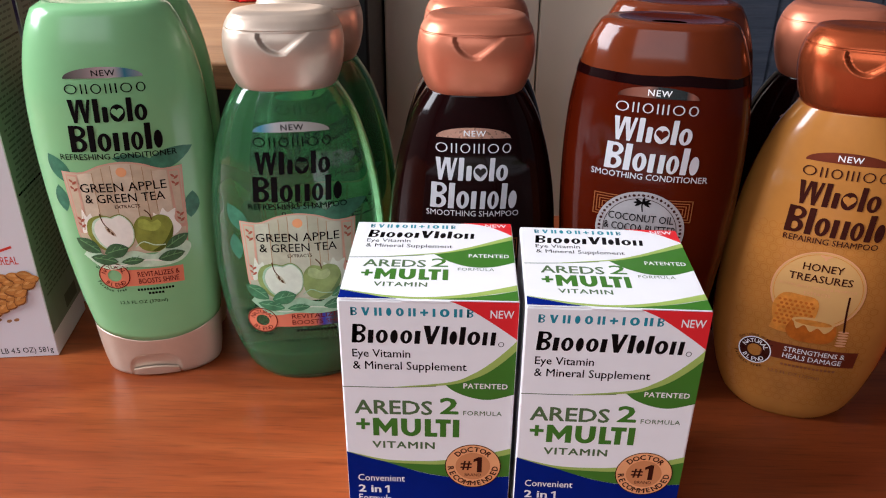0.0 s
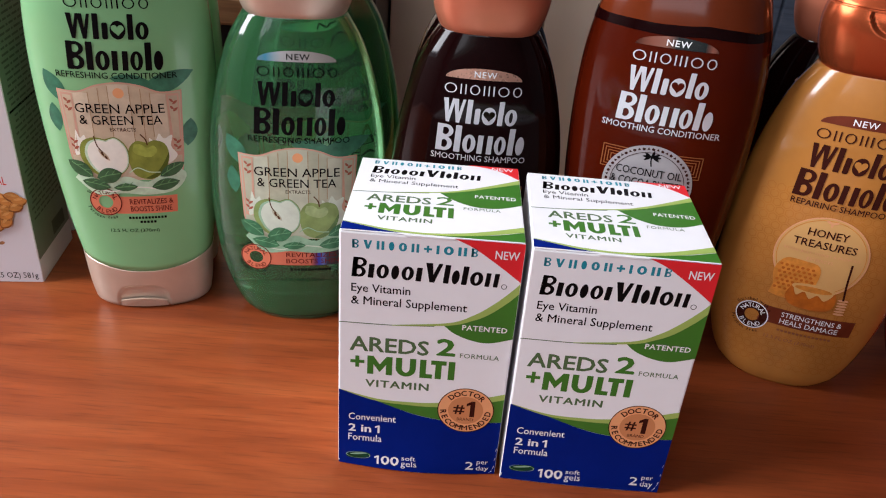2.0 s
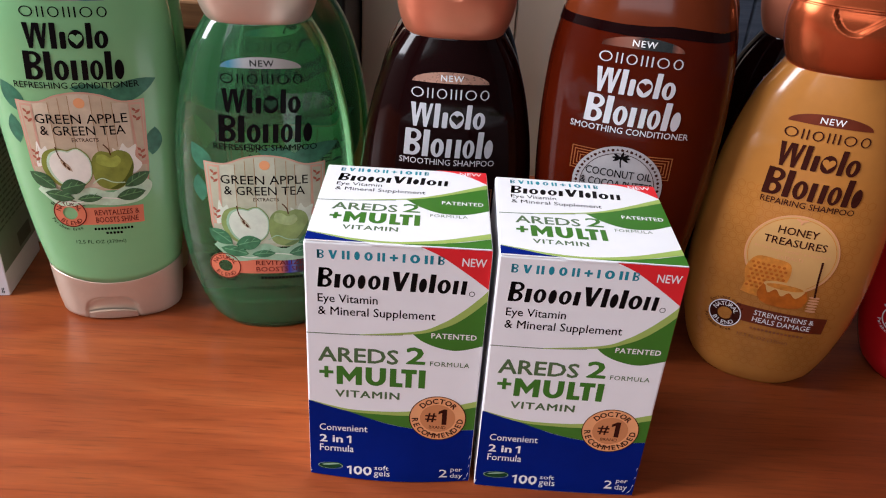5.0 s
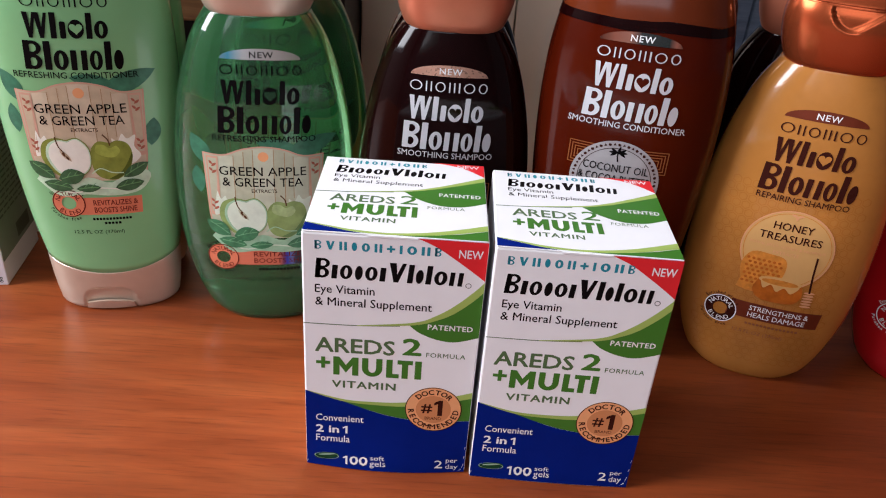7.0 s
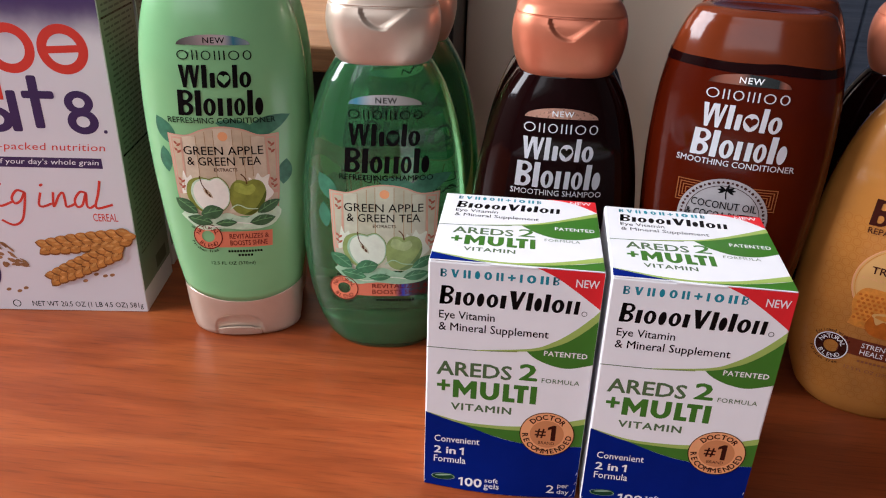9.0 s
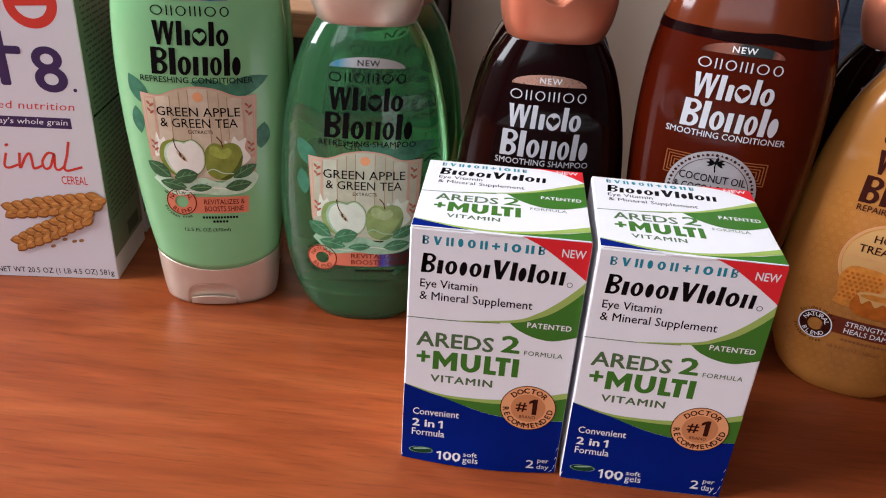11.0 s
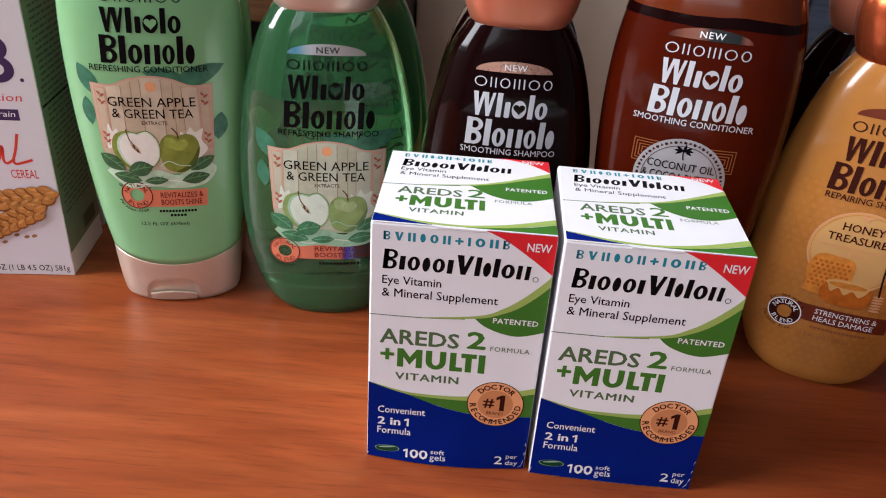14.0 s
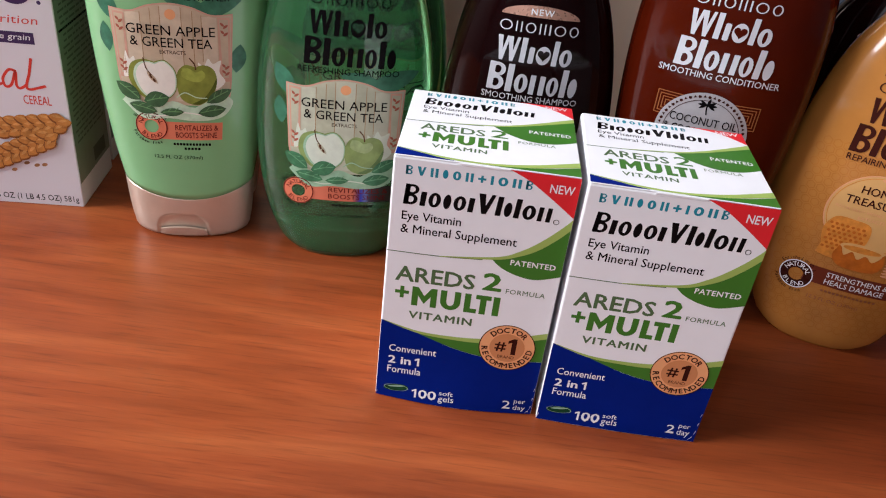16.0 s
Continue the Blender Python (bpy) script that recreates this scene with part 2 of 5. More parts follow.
SALMON = plain("salmon_ink", (0.68, 0.20, 0.11), 0.38, vary=0.06)
SALMONTEXT = plain("dark_salmon_ink", (0.13, 0.012, 0.010), 0.3, spec=0.1)
FLESH = plain("apple_flesh_ink", (0.80, 0.78, 0.68), 0.4, vary=0.05, scale=200)
APPLE = plain("apple_skin_ink", (0.22, 0.26, 0.045), 0.38, vary=0.25, scale=160)
SEED = plain("seed_ink", (0.10, 0.04, 0.012), 0.4)
APPLESHINE = plain("apple_highlight_ink", (0.32, 0.38, 0.07), 0.38, vary=0.2, scale=220)
APPLEDIM = plain("apple_edge_ink", (0.085, 0.12, 0.014), 0.38, vary=0.2, scale=220)
HERBLIGHT = plain("herb_rib_ink", (0.13, 0.30, 0.12), 0.38, vary=0.3, scale=260)
TEALEAF = plain("tea_leaf_ink", (0.040, 0.165, 0.095), 0.38, vary=0.3, scale=200)
MINTLEAF = plain("herb_leaf_ink", (0.046, 0.120, 0.052), 0.38, vary=0.3, scale=260)
SPLASH = plain("water_splash_ink", (0.52, 0.70, 0.50), 0.35, vary=0.15, scale=250)
CREAM = plain("cream_ink", (0.60, 0.335, 0.12), 0.36, vary=0.04)
AMBER = plain("amber_ink", (0.46, 0.115, 0.012), 0.3, vary=0.18, scale=260)
COMB = plain("honeycomb_ink", (0.60, 0.215, 0.034), 0.34, vary=0.2, scale=300)
PURPLE = plain("purple_ink", (0.045, 0.022, 0.085), 0.38, vary=0.08)
CERRED = plain("cereal_red_ink", (0.62, 0.045, 0.030), 0.38, vary=0.05)
WHEAT = plain("wheat_ink", (0.46, 0.185, 0.045), 0.42, vary=0.25, scale=300)
WHEATLIGHT = plain("light_wheat_ink", (0.56, 0.27, 0.085), 0.42, vary=0.25, scale=300)
WHEATDARK = plain("dark_wheat_ink", (0.20, 0.066, 0.015), 0.42, vary=0.25, scale=300)
CRUMB = plain("crumb_ink", (0.30, 0.14, 0.06), 0.45, vary=0.35, scale=300)
SIDEGREEN = plain("grey_green_panel", (0.205, 0.255, 0.19), 0.42, vary=0.08, scale=30)
SIDETEXT = plain("panel_text_ink", (0.07, 0.09, 0.065), 0.45)
CERGREEN = plain("cereal_green_ink", (0.015, 0.13, 0.055), 0.38, vary=0.06)
CERFRONT = fade("cereal_front_print", (0.66, 0.63, 0.665), (0.060, 0.030, 0.12), 0.155, 0.177)
BLACKPANEL = plain("black_panel", (0.010, 0.009, 0.009), 0.4, vary=0.2)
CUPBOARD = plain("cream_cupboard", (0.86, 0.71, 0.56), 0.45, vary=0.03, scale=6, bump=0.03)
# Dark colour for unseen walls, chosen to cut bounced light and reflections.
BOUNCECUT = plain("bounce_cutting_dark", (0.12, 0.115, 0.12), 0.85, vary=0.06, scale=3, bump=0.1)
CEILPAINT = plain("ceiling_paint", (0.40, 0.39, 0.38), 0.85, vary=0.04, scale=3, bump=0.1)
WALLPAINT = plain("wall_paint", (0.62, 0.61, 0.60), 0.8, vary=0.04, scale=3, bump=0.1)
FLOORMAT = wood("floor_boards", (0.14, 0.07, 0.03), (0.2, 0.1, 0.05), (0.26, 0.14, 0.07), 0.5)
WHITEPAINT = plain("white_gloss_paint", (0.78, 0.77, 0.75), 0.35, vary=0.03)
BLUEWALL = plain("blue_grey_paint", (0.22, 0.30, 0.46), 0.6, vary=0.08, scale=4)
SLATE = wood("slate_boards", (0.12, 0.16, 0.23), (0.18, 0.23, 0.32), (0.25, 0.30, 0.40), 0.6)
CLOTH = plain("black_cloth", (0.012, 0.012, 0.016), 0.9, vary=0.2)
PAPER = plain("stacked_paper", (0.50, 0.45, 0.40), 0.8, vary=0.12, scale=20)
PENRED = plain("red_pen_plastic", (0.65, 0.02, 0.02), 0.25, vary=0.03)


# ---- building ----
def part(name, bm, material, parent=None, label="", smooth=False):
    me = bpy.data.meshes.new(name)
    bm.normal_update()
    bm.to_mesh(me)
    bm.free()
    if smooth:
        for f in me.polygons:
            f.use_smooth = True
    me.materials.append(material)
    ob = new(name, me)
    ob.parent = parent
    if label:
        tagged(ob, label)
    return ob


def thing(name, m, label, category, group="", kind=""):
    ob = new(name)
    ob.empty_display_size = 0.02
    ob.matrix_basis = m
    return tagged(ob, label, category, group, kind)


def block(x0, x1, y0, y1, z0, z1, bevel=0.0, seg=2):
    bm = bmesh.new()
    bmesh.ops.create_cube(bm, size=1.0)
    for v in bm.verts:
        v.co = Vector(((x0 + x1) / 2 + v.co.x * (x1 - x0), (y0 + y1) / 2 + v.co.y * (y1 - y0), (z0 + z1) / 2 + v.co.z * (z1 - z0)))
    if bevel:
        bmesh.ops.bevel(bm, geom=bm.edges[:], offset=bevel, segments=seg, affect="EDGES", profile=0.5)
    return bm


# flat artwork, drawn in millimetres in the xy plane
def poly(*outlines):
    bm = bmesh.new()
    for pts in outlines:
        f = bm.faces.new([bm.verts.new((x, y, 0)) for x, y in pts])
        f.normal_update()
        if f.normal.z < 0:
            f.normal_flip()
    bmesh.ops.triangulate(bm, faces=bm.faces[:])
    return bm


def oval_points(cx, cy, rx, ry, n=40, turn=0.0, a0=0.0, a1=360.0):
    c, s = math.cos(radians(turn)), math.sin(radians(turn))
    out = []
    full = abs(a1 - a0) >= 360
    for i in range(n if full else n + 1):
        a = radians(a0 + (a1 - a0) * i / n)
        x, y = rx * math.cos(a), ry * math.sin(a)
        out.append((cx + c * x - s * y, cy + s * x + c * y))
    return out


def oval(cx, cy, rx, ry, n=40, turn=0.0):
    return poly(oval_points(cx, cy, rx, ry, n, turn))


def ring(cx, cy, ro, ri, n=48, squash=1.0):
    bm = bmesh.new()
    a = [bm.verts.new((x, y, 0)) for x, y in oval_points(cx, cy, ro, ro * squash, n)]
    b = [bm.verts.new((x, y, 0)) for x, y in oval_points(cx, cy, ri, ri * squash, n)]
    for i in range(n):
        j = (i + 1) % n
        bm.faces.new((a[i], a[j], b[j], b[i]))
    return bm


def curve_through(pts, n=8):
    """A smooth line through the points."""
    pts = [Vector((x, y, 0)) for x, y in pts]
    out = []
    for i in range(len(pts) - 1):
        p0, p1, p2, p3 = pts[max(i - 1, 0)], pts[i], pts[i + 1], pts[min(i + 2, len(pts) - 1)]
        for k in range(n):
            t = k / n
            q = 0.5 * ((2 * p1) + (p2 - p0) * t + (2 * p0 - 5 * p1 + 4 * p2 - p3) * t * t + (3 * p1 - p0 - 3 * p2 + p3) * t ** 3)
            out.append((q.x, q.y))
    out.append((pts[-1].x, pts[-1].y))
    return out


def between(lower, upper):
    return poly(curve_through(lower) + curve_through(upper)[::-1])


def stroke(pts, width, n=6):
    line = [Vector((x, y, 0)) for x, y in curve_through(pts, n)]
    bm = bmesh.new()
    rows = []
    for i, q in enumerate(line):
        d = (line[min(i + 1, len(line) - 1)] - line[max(i - 1, 0)]).normalized()
        s = Vector((-d.y, d.x, 0)) * width / 2
        rows.append((bm.verts.new(q + s), bm.verts.new(q - s)))
    for a, b in zip(rows, rows[1:]):
        bm.faces.new((a[0], a[1], b[1], b[0]))
    return bm


def joined(*bms):
    out = bmesh.new()
    for b in bms:
        me = bpy.data.meshes.new("tmp")
        b.to_mesh(me)
        b.free()
        out.from_mesh(me)
        bpy.data.meshes.remove(me)
    return out


def rounded(x0, y0, x1, y1, r, n=3):
    r = min(r, (x1 - x0) / 2.01, (y1 - y0) / 2.01)
    pts = []
    for cx, cy, a in ((x1 - r, y0 + r, -90), (x1 - r, y1 - r, 0), (x0 + r, y1 - r, 90), (x0 + r, y0 + r, 180)):
        for i in range(n + 1):
            t = radians(a + 90 * i / n)
            pts.append((cx + r * math.cos(t), cy + r * math.sin(t)))
    return pts


def frame_shape(x0, y0, x1, y1, s, r):
    bm = bmesh.new()
    a = [bm.verts.new((x, y, 0)) for x, y in rounded(x0, y0, x1, y1, r)]
    b = [bm.verts.new((x, y, 0)) for x, y in rounded(x0 + s, y0 + s, x1 - s, y1 - s, max(0.05, r - s))]
    for i in range(len(a)):
        j = (i + 1) % len(a)
        bm.faces.new((a[i], a[j], b[j], b[i]))
    return bm


def wordmark(name, x0, y0, x1, y1, shapes, surface, level, material, parent, step=0.0, gap=0.14, line=0.0, slant=0.0):
    """A trade mark as a row of plain shapes: i bar, r ring, n and m two bars, x cross, v two wedges, w wedge, k block with two holes, o oval. shapes: (kind, width, share of the height)."""
    unit = (x1 - x0) / (sum(w for k, w, h in shapes) + gap * (len(shapes) - 1))
    x = x0
    for k, w, h in shapes:
        a, b, top = x, x + w * unit, y0 + (y1 - y0) * h
        wide = b - a
        if k == "o":
            made = [oval((a + b) / 2, (y0 + top) / 2, wide / 2, (top - y0) / 2, 20)]
        elif k in "rk":
            made = []
            spans = [(y0, top)] if k == "r" else [(y0, y0 + (top - y0) * 0.54), (y0 + (top - y0) * 0.5, top)]
            for lo, hi in spans:
                bm = bmesh.new()
                th = line or min(wide * 0.35, (hi - lo) * 0.32)
                out = [bm.verts.new((px, py, 0)) for px, py in oval_points((a + b) / 2, (lo + hi) / 2, wide / 2, (hi - lo) / 2, 20)]
                inn = [bm.verts.new((px, py, 0)) for px, py in oval_points((a + b) / 2, (lo + hi) / 2, max(wide / 2 - th, 0.1), max((hi - lo) / 2 - th * 0.7, 0.1), 20)]
                for i in range(20):
                    bm.faces.new((out[i], out[(i + 1) % 20], inn[(i + 1) % 20], inn[i]))
                made.append(bm)
            if k == "k":
                made.append(poly(rounded(a, y0, a + wide * 0.36, top, wide * 0.03, 2)))
        elif k == "m":
            s = line or wide * 0.36
            made = [poly(rounded(a, y0, a + s, top, s * 0.1, 2)), poly(rounded(b - s, y0, b, top, s * 0.1, 2))]
        elif k == "x":
            t = wide * 0.28
            made = [joined(poly([(a, (y0 + top - t) / 2), (b, (y0 + top - t) / 2), (b, (y0 + top + t) / 2), (a, (y0 + top + t) / 2)]), poly([((a + b - t) / 2, y0 + (top - y0) * 0.1), ((a + b + t) / 2, y0 + (top - y0) * 0.1), ((a + b + t) / 2, top - (top - y0) * 0.1), ((a + b - t) / 2, top - (top - y0) * 0.1)]))]
            for v in made[0].verts[4:]:
                v.co.z = 0.02
        elif k == "n":
            s = line or wide * 0.39
            made = [poly(rounded(a, y0, a + s, y0 + (y1 - y0) * min(1.0, h if h < 1 else 1.0), s * 0.1, 2)), poly(rounded(b - s, y0, b, y0 + (y1 - y0) * min(h, 0.66), s * 0.3, 3))]
        elif k in "vw":
            made = []
            cells = ((a, b),) if k == "w" else ((a, a + wide * 0.54), (a + wide * 0.46, b))
            for p, q in cells:
                g = (q - p) * 0.40
                made.append(poly([(p + (q - p) * 0.36, y0), (p + (q - p) * 0.64, y0), (q, top), (q - g * 0.6, top), ((p + q) / 2 + g * 0.05, y0 + (top - y0) * 0.42), (p + g, top), (p, top)]))
        else:
            made = [poly(rounded(a, y0, b, top, wide * 0.1, 2))]
        for bm in made:
            for v in bm.verts:
                v.co.x += slant * (v.co.y - y0)
            stick(name, bm, surface, level, material, parent, step=step)
        x = b + gap * unit


def glyph_mesh(body, bold=0.0, shear=0.0, spacing=1.0):
    cu = bpy.data.curves.new("tmp_text", "FONT")
    cu.body, cu.size, cu.resolution_u, cu.shear, cu.space_character = body, 10.0, 2, shear, spacing
    ob = bpy.data.objects.new("tmp_text", cu)
    bm = bmesh.new()
    bm.from_mesh(ob.to_mesh())
    ob.to_mesh_clear()
    bpy.data.objects.remove(ob)
    bpy.data.curves.remove(cu)
    if bold > 0:
        copies = [bm]
        for k in range(8):
            c = bm.copy()
            for v in c.verts:
                v.co += Vector((0.5 * bold * math.cos(k * math.pi / 4), 0.4 * bold * math.sin(k * math.pi / 4), 0.0008 * (k + 1)))
            copies.append(c)
        bm = joined(*copies)
    return bm


def figure_one(x0, y0, x1, y1, foot=0.0):
    """The figure 1 with its flag, drawn to fill the rectangle."""
    w, h = x1 - x0, y1 - y0
    s = w * 0.42
    return poly([(x1 - s - foot, y0), (x1 - foot, y0), (x1 - foot, y1), (x1 - s * 0.9 - foot, y1), (x0, y1 - h * 0.20), (x0 + w * 0.10, y1 - h * 0.36), (x1 - s - foot, y1 - h * 0.24)])


def heavy_multi(x0, y0, x1, y1):
    """The word MULTI in heavy square-cut capitals."""
    w, h = x1 - x0, y1 - y0
    s = h * 0.27
    a = [x0, x0 + w * 0.285, x0 + w * 0.325, x0 + w * 0.555, x0 + w * 0.60, x0 + w * 0.745, x0 + w * 0.725, x0 + w * 0.90, x0 + w * 0.925, x1]
    m = (a[0] + a[1]) / 2
    em = poly([(a[0], y0), (a[0] + s, y0), (a[0] + s, y0 + h * 0.55), (m, y0 + h * 0.14), (a[1] - s, y0 + h * 0.55), (a[1] - s, y0), (a[1], y0), (a[1], y1), (a[1] - s * 0.95, y1), (m, y0 + h * 0.56), (a[0] + s * 0.95, y1), (a[0], y1)])
    r, cx = (a[3] - a[2]) / 2, (a[2] + a[3]) / 2
    low = [(cx + r * math.cos(radians(t)), y0 + h * 0.44 + h * 0.44 * math.sin(radians(t))) for t in range(180, 361, 15)]
    high = [(cx + (r - s) * math.cos(radians(t)), y0 + h * 0.46 + h * 0.24 * math.sin(radians(t))) for t in range(360, 179, -15)]
    you = poly([(a[2], y1)] + low + [(a[3], y1), (a[3] - s, y1)] + high + [(a[2] + s, y1)])
    ell = poly([(a[4], y0), (a[5], y0), (a[5], y0 + s * 0.85), (a[4] + s, y0 + s * 0.85), (a[4] + s, y1), (a[4], y1)])
    t0, t1 = a[6], a[7]
    c = (t0 + t1) / 2
    tee = poly([(c - s / 2, y0), (c + s / 2, y0), (c + s / 2, y1 - s * 0.85), (t1, y1 - s * 0.85), (t1, y1), (t0, y1), (t0, y1 - s * 0.85), (c - s / 2, y1 - s * 0.85)])
    return joined(em, you, ell, tee, poly([(a[8], y0), (a[9], y0), (a[9], y1), (a[8], y1)]))


def text(body, x0, y0, x1, y1, bold=0.0, shear=0.0, spacing=1.0):
    """Words that fill the rectangle with their ink."""
    bm = glyph_mesh(body, bold, shear, spacing)
    xs, ys = [v.co.x for v in bm.verts], [v.co.y for v in bm.verts]
    ax, bx, ay, by = min(xs), max(xs), min(ys), max(ys)
    for v in bm.verts:
        v.co = Vector((x0 + (v.co.x - ax) / (bx - ax) * (x1 - x0), y0 + (v.co.y - ay) / (by - ay) * (y1 - y0), v.co.z))
    return bm


def arc_text(body, cx, cy, r, a0, a1, height, outward=True, bold=0.15):
    """Words round a circle, from angle a0 to a1 in degrees."""
    made = []
    for i, ch in enumerate(body):
        if ch == " ":
            continue
        a = radians(a0 + (a1 - a0) * (i + 0.5) / len(body))
        bm = glyph_mesh(ch, bold)
        xs = [v.co.x for v in bm.verts]
        mid, k = (min(xs) + max(xs)) / 2, height / 7.2
        turn = a - math.pi / 2 if outward else a + math.pi / 2
        c, s = math.cos(turn), math.sin(turn)
        base = r - height / 2 if outward else r + height / 2
        for v in bm.verts:
            x, y = (v.co.x - mid) * k, v.co.y * k
            v.co = Vector((cx + base * math.cos(a) + c * x - s * y, cy + base * math.sin(a) + s * x + c * y, v.co.z))
        made.append(bm)
    return joined(*made)


def stick(name, bm, surface, level, material, parent, label="", step=0.0):
    """Lays flat artwork on a surface; level: how many print layers lie under it."""
    if step:
        xs, ys = [v.co.x for v in bm.verts], [v.co.y for v in bm.verts]
        for axis, vals, st in ((0, xs, step), (1, ys, step * 2)):
            k = math.floor(min(vals) / st) + 1
            while k * st < max(vals):
                co, no = [0, 0, 0], [0, 0, 0]
                co[axis], no[axis] = k * st, 1
                bmesh.ops.bisect_plane(bm, geom=bm.verts[:] + bm.edges[:] + bm.faces[:], plane_co=co, plane_no=no, dist=1e-4)
                k += 1
    lift = 0.00009 if step == 3.0 else 0.00004
    for v in bm.verts:
        v.co = surface(v.co.x / 1000, v.co.y / 1000, lift * (min(level, 9) + 1) + 0.00002 * max(level - 9, 0) + v.co.z / 1000)
    return part(name, bm, material, parent, label, smooth=bool(step))


def smooth_profile(zs, vals):
    zs, vals = np.array(zs, float), np.array(vals, float)
    m = np.gradient(vals, zs)

    def f(z):
        z = min(max(z, zs[0]), zs[-1])
        i = min(int(np.searchsorted(zs, z, side="right")) - 1, len(zs) - 2)
        h = zs[i + 1] - zs[i]
        t = (z - zs[i]) / h
        return float((2 * t ** 3 - 3 * t * t + 1) * vals[i] + (t ** 3 - 2 * t * t + t) * h * m[i] + (-2 * t ** 3 + 3 * t * t) * vals[i + 1] + (t ** 3 - t * t) * h * m[i + 1])
    return f


def loft(zs, wf, df, power=2.25, seg=72, dent=None, close=True, top_dish=0.0):
    """A closed body of superellipse sections."""
    bm = bmesh.new()
    rings = []
    for z in zs:
        w, d = wf(z), df(z)
        row = []
        for i in range(seg):
            a = 2 * math.pi * i / seg
            c, s = math.cos(a), math.sin(a)
            x = w * math.copysign(abs(c) ** (2 / power), c)
            y = d * math.copysign(abs(s) ** (2 / power), s)
            if dent and y < 0:
                y += dent(x, z)
            row.append(bm.verts.new((x, y, z)))
        rings.append(row)
    for a, b in zip(rings, rings[1:]):
        for i in range(seg):
            j = (i + 1) % seg
            bm.faces.new((a[i], a[j], b[j], b[i]))
    if close:
        bm.faces.new(rings[0][::-1])
        if top_dish:
            last, top = rings[-1], zs[-1]
            for k in (0.85, 0.6, 0.3):
                row = [bm.verts.new((v.co.x * k, v.co.y * k, top - top_dish * (1 - k * k))) for v in rings[-1]]
                for i in range(seg):
                    j = (i + 1) % seg
                    bm.faces.new((last[i], last[j], row[j], row[i]))
                last = row
            bm.faces.new(last)
        else:
            bm.faces.new(rings[-1])
    return bm


def spaced(a, b, n):
    return [a + (b - a) * i / n for i in range(n + 1)]


POWER = 2.25
# shampoo: cap on top
SH_Z = [0, 0.004, 0.012, 0.026, 0.05, 0.075, 0.095, 0.117, 0.135, 0.147, 0.154, 0.158]
SH_W = smooth_profile(SH_Z, [0.0250, 0.0296, 0.0337, 0.0379, 0.0413, 0.0418, 0.0407, 0.0375, 0.0330, 0.0285, 0.0245, 0.0220])
SH_D = smooth_profile(SH_Z, [0.0184, 0.0197, 0.0202, 0.0204, 0.0205, 0.0205, 0.0200, 0.0188, 0.0172, 0.0157, 0.0146, 0.0140])
# conditioner: stands on its cap
CO_Z = [0.027, 0.05, 0.08, 0.11, 0.14, 0.16, 0.174, 0.184, 0.190, 0.1932, 0.1942]
CO_W = smooth_profile(CO_Z, [0.0325, 0.0357, 0.0388, 0.0406, 0.0406, 0.0390, 0.0362, 0.0330, 0.0300, 0.0272, 0.0245])
CO_D = smooth_profile(CO_Z, [0.0172, 0.0183, 0.0193, 0.0198, 0.0198, 0.0192, 0.0180, 0.0164, 0.0147, 0.0130, 0.0110])


def front_of(wf, df):
    def f(u, v, off):
        w, d = wf(v), df(v)
        s = min(abs(u) / w, 0.985)
        return Vector((u, -d * (1 - s ** POWER) ** (1 / POWER) - off, v))
    return f


SH_FRONT, CO_FRONT = front_of(SH_W, SH_D), front_of(CO_W, CO_D)
WHOLE = [("v", 1.55, 0.98), ("n", 0.95, 1), ("o", 1.0, 0.74), ("i", 0.36, 1), ("r", 0.85, 0.7)]
BLEND = [("k", 1.05, 1), ("i", 0.40, 1), ("r", 0.85, 0.7), ("m", 0.95, 0.7), ("r", 0.75, 0.7), ("i", 0.38, 1), ("o", 0.55, 0.7)]
MAKER = [("r", 1.1, 1), ("i", 0.12, 1), ("i", 0.12, 1), ("r", 0.9, 1), ("i", 0.12, 1), ("i", 0.12, 1), ("i", 0.14, 1), ("r", 1.0, 1), ("r", 0.8, 1)]
EYE_MAKER = [("k", 0.62, 1), ("w", 0.8, 1), ("m", 0.7, 1), ("o", 0.5, 1), ("r", 0.75, 1), ("m", 0.7, 1), ("x", 0.75, 1), ("i", 0.26, 1), ("r", 0.9, 1), ("m", 0.8, 1), ("k", 0.6, 1)]
EYE_MARK = [("k", 0.9, 1), ("i", 0.36, 0.7), ("r", 0.8, 0.72), ("o", 0.5, 0.72), ("r", 0.8, 0.72), ("i", 0.36, 0.7), ("w", 1.1, 0.98), ("i", 0.36, 0.95), ("o", 0.5, 0.72), ("i", 0.36, 0.95), ("r", 0.85, 0.72), ("m", 0.85, 0.7)]


def heart(cx, cy, r):
    pts = []
    for i in range(24):
        a = 2 * math.pi * i / 24
        pts.append((cx + r * 0.062 * 16 * math.sin(a) ** 3, cy + r * 0.062 * (13 * math.cos(a) - 5 * math.cos(2 * a) - 2 * math.cos(3 * a) - math.cos(4 * a))))
    return poly(pts)


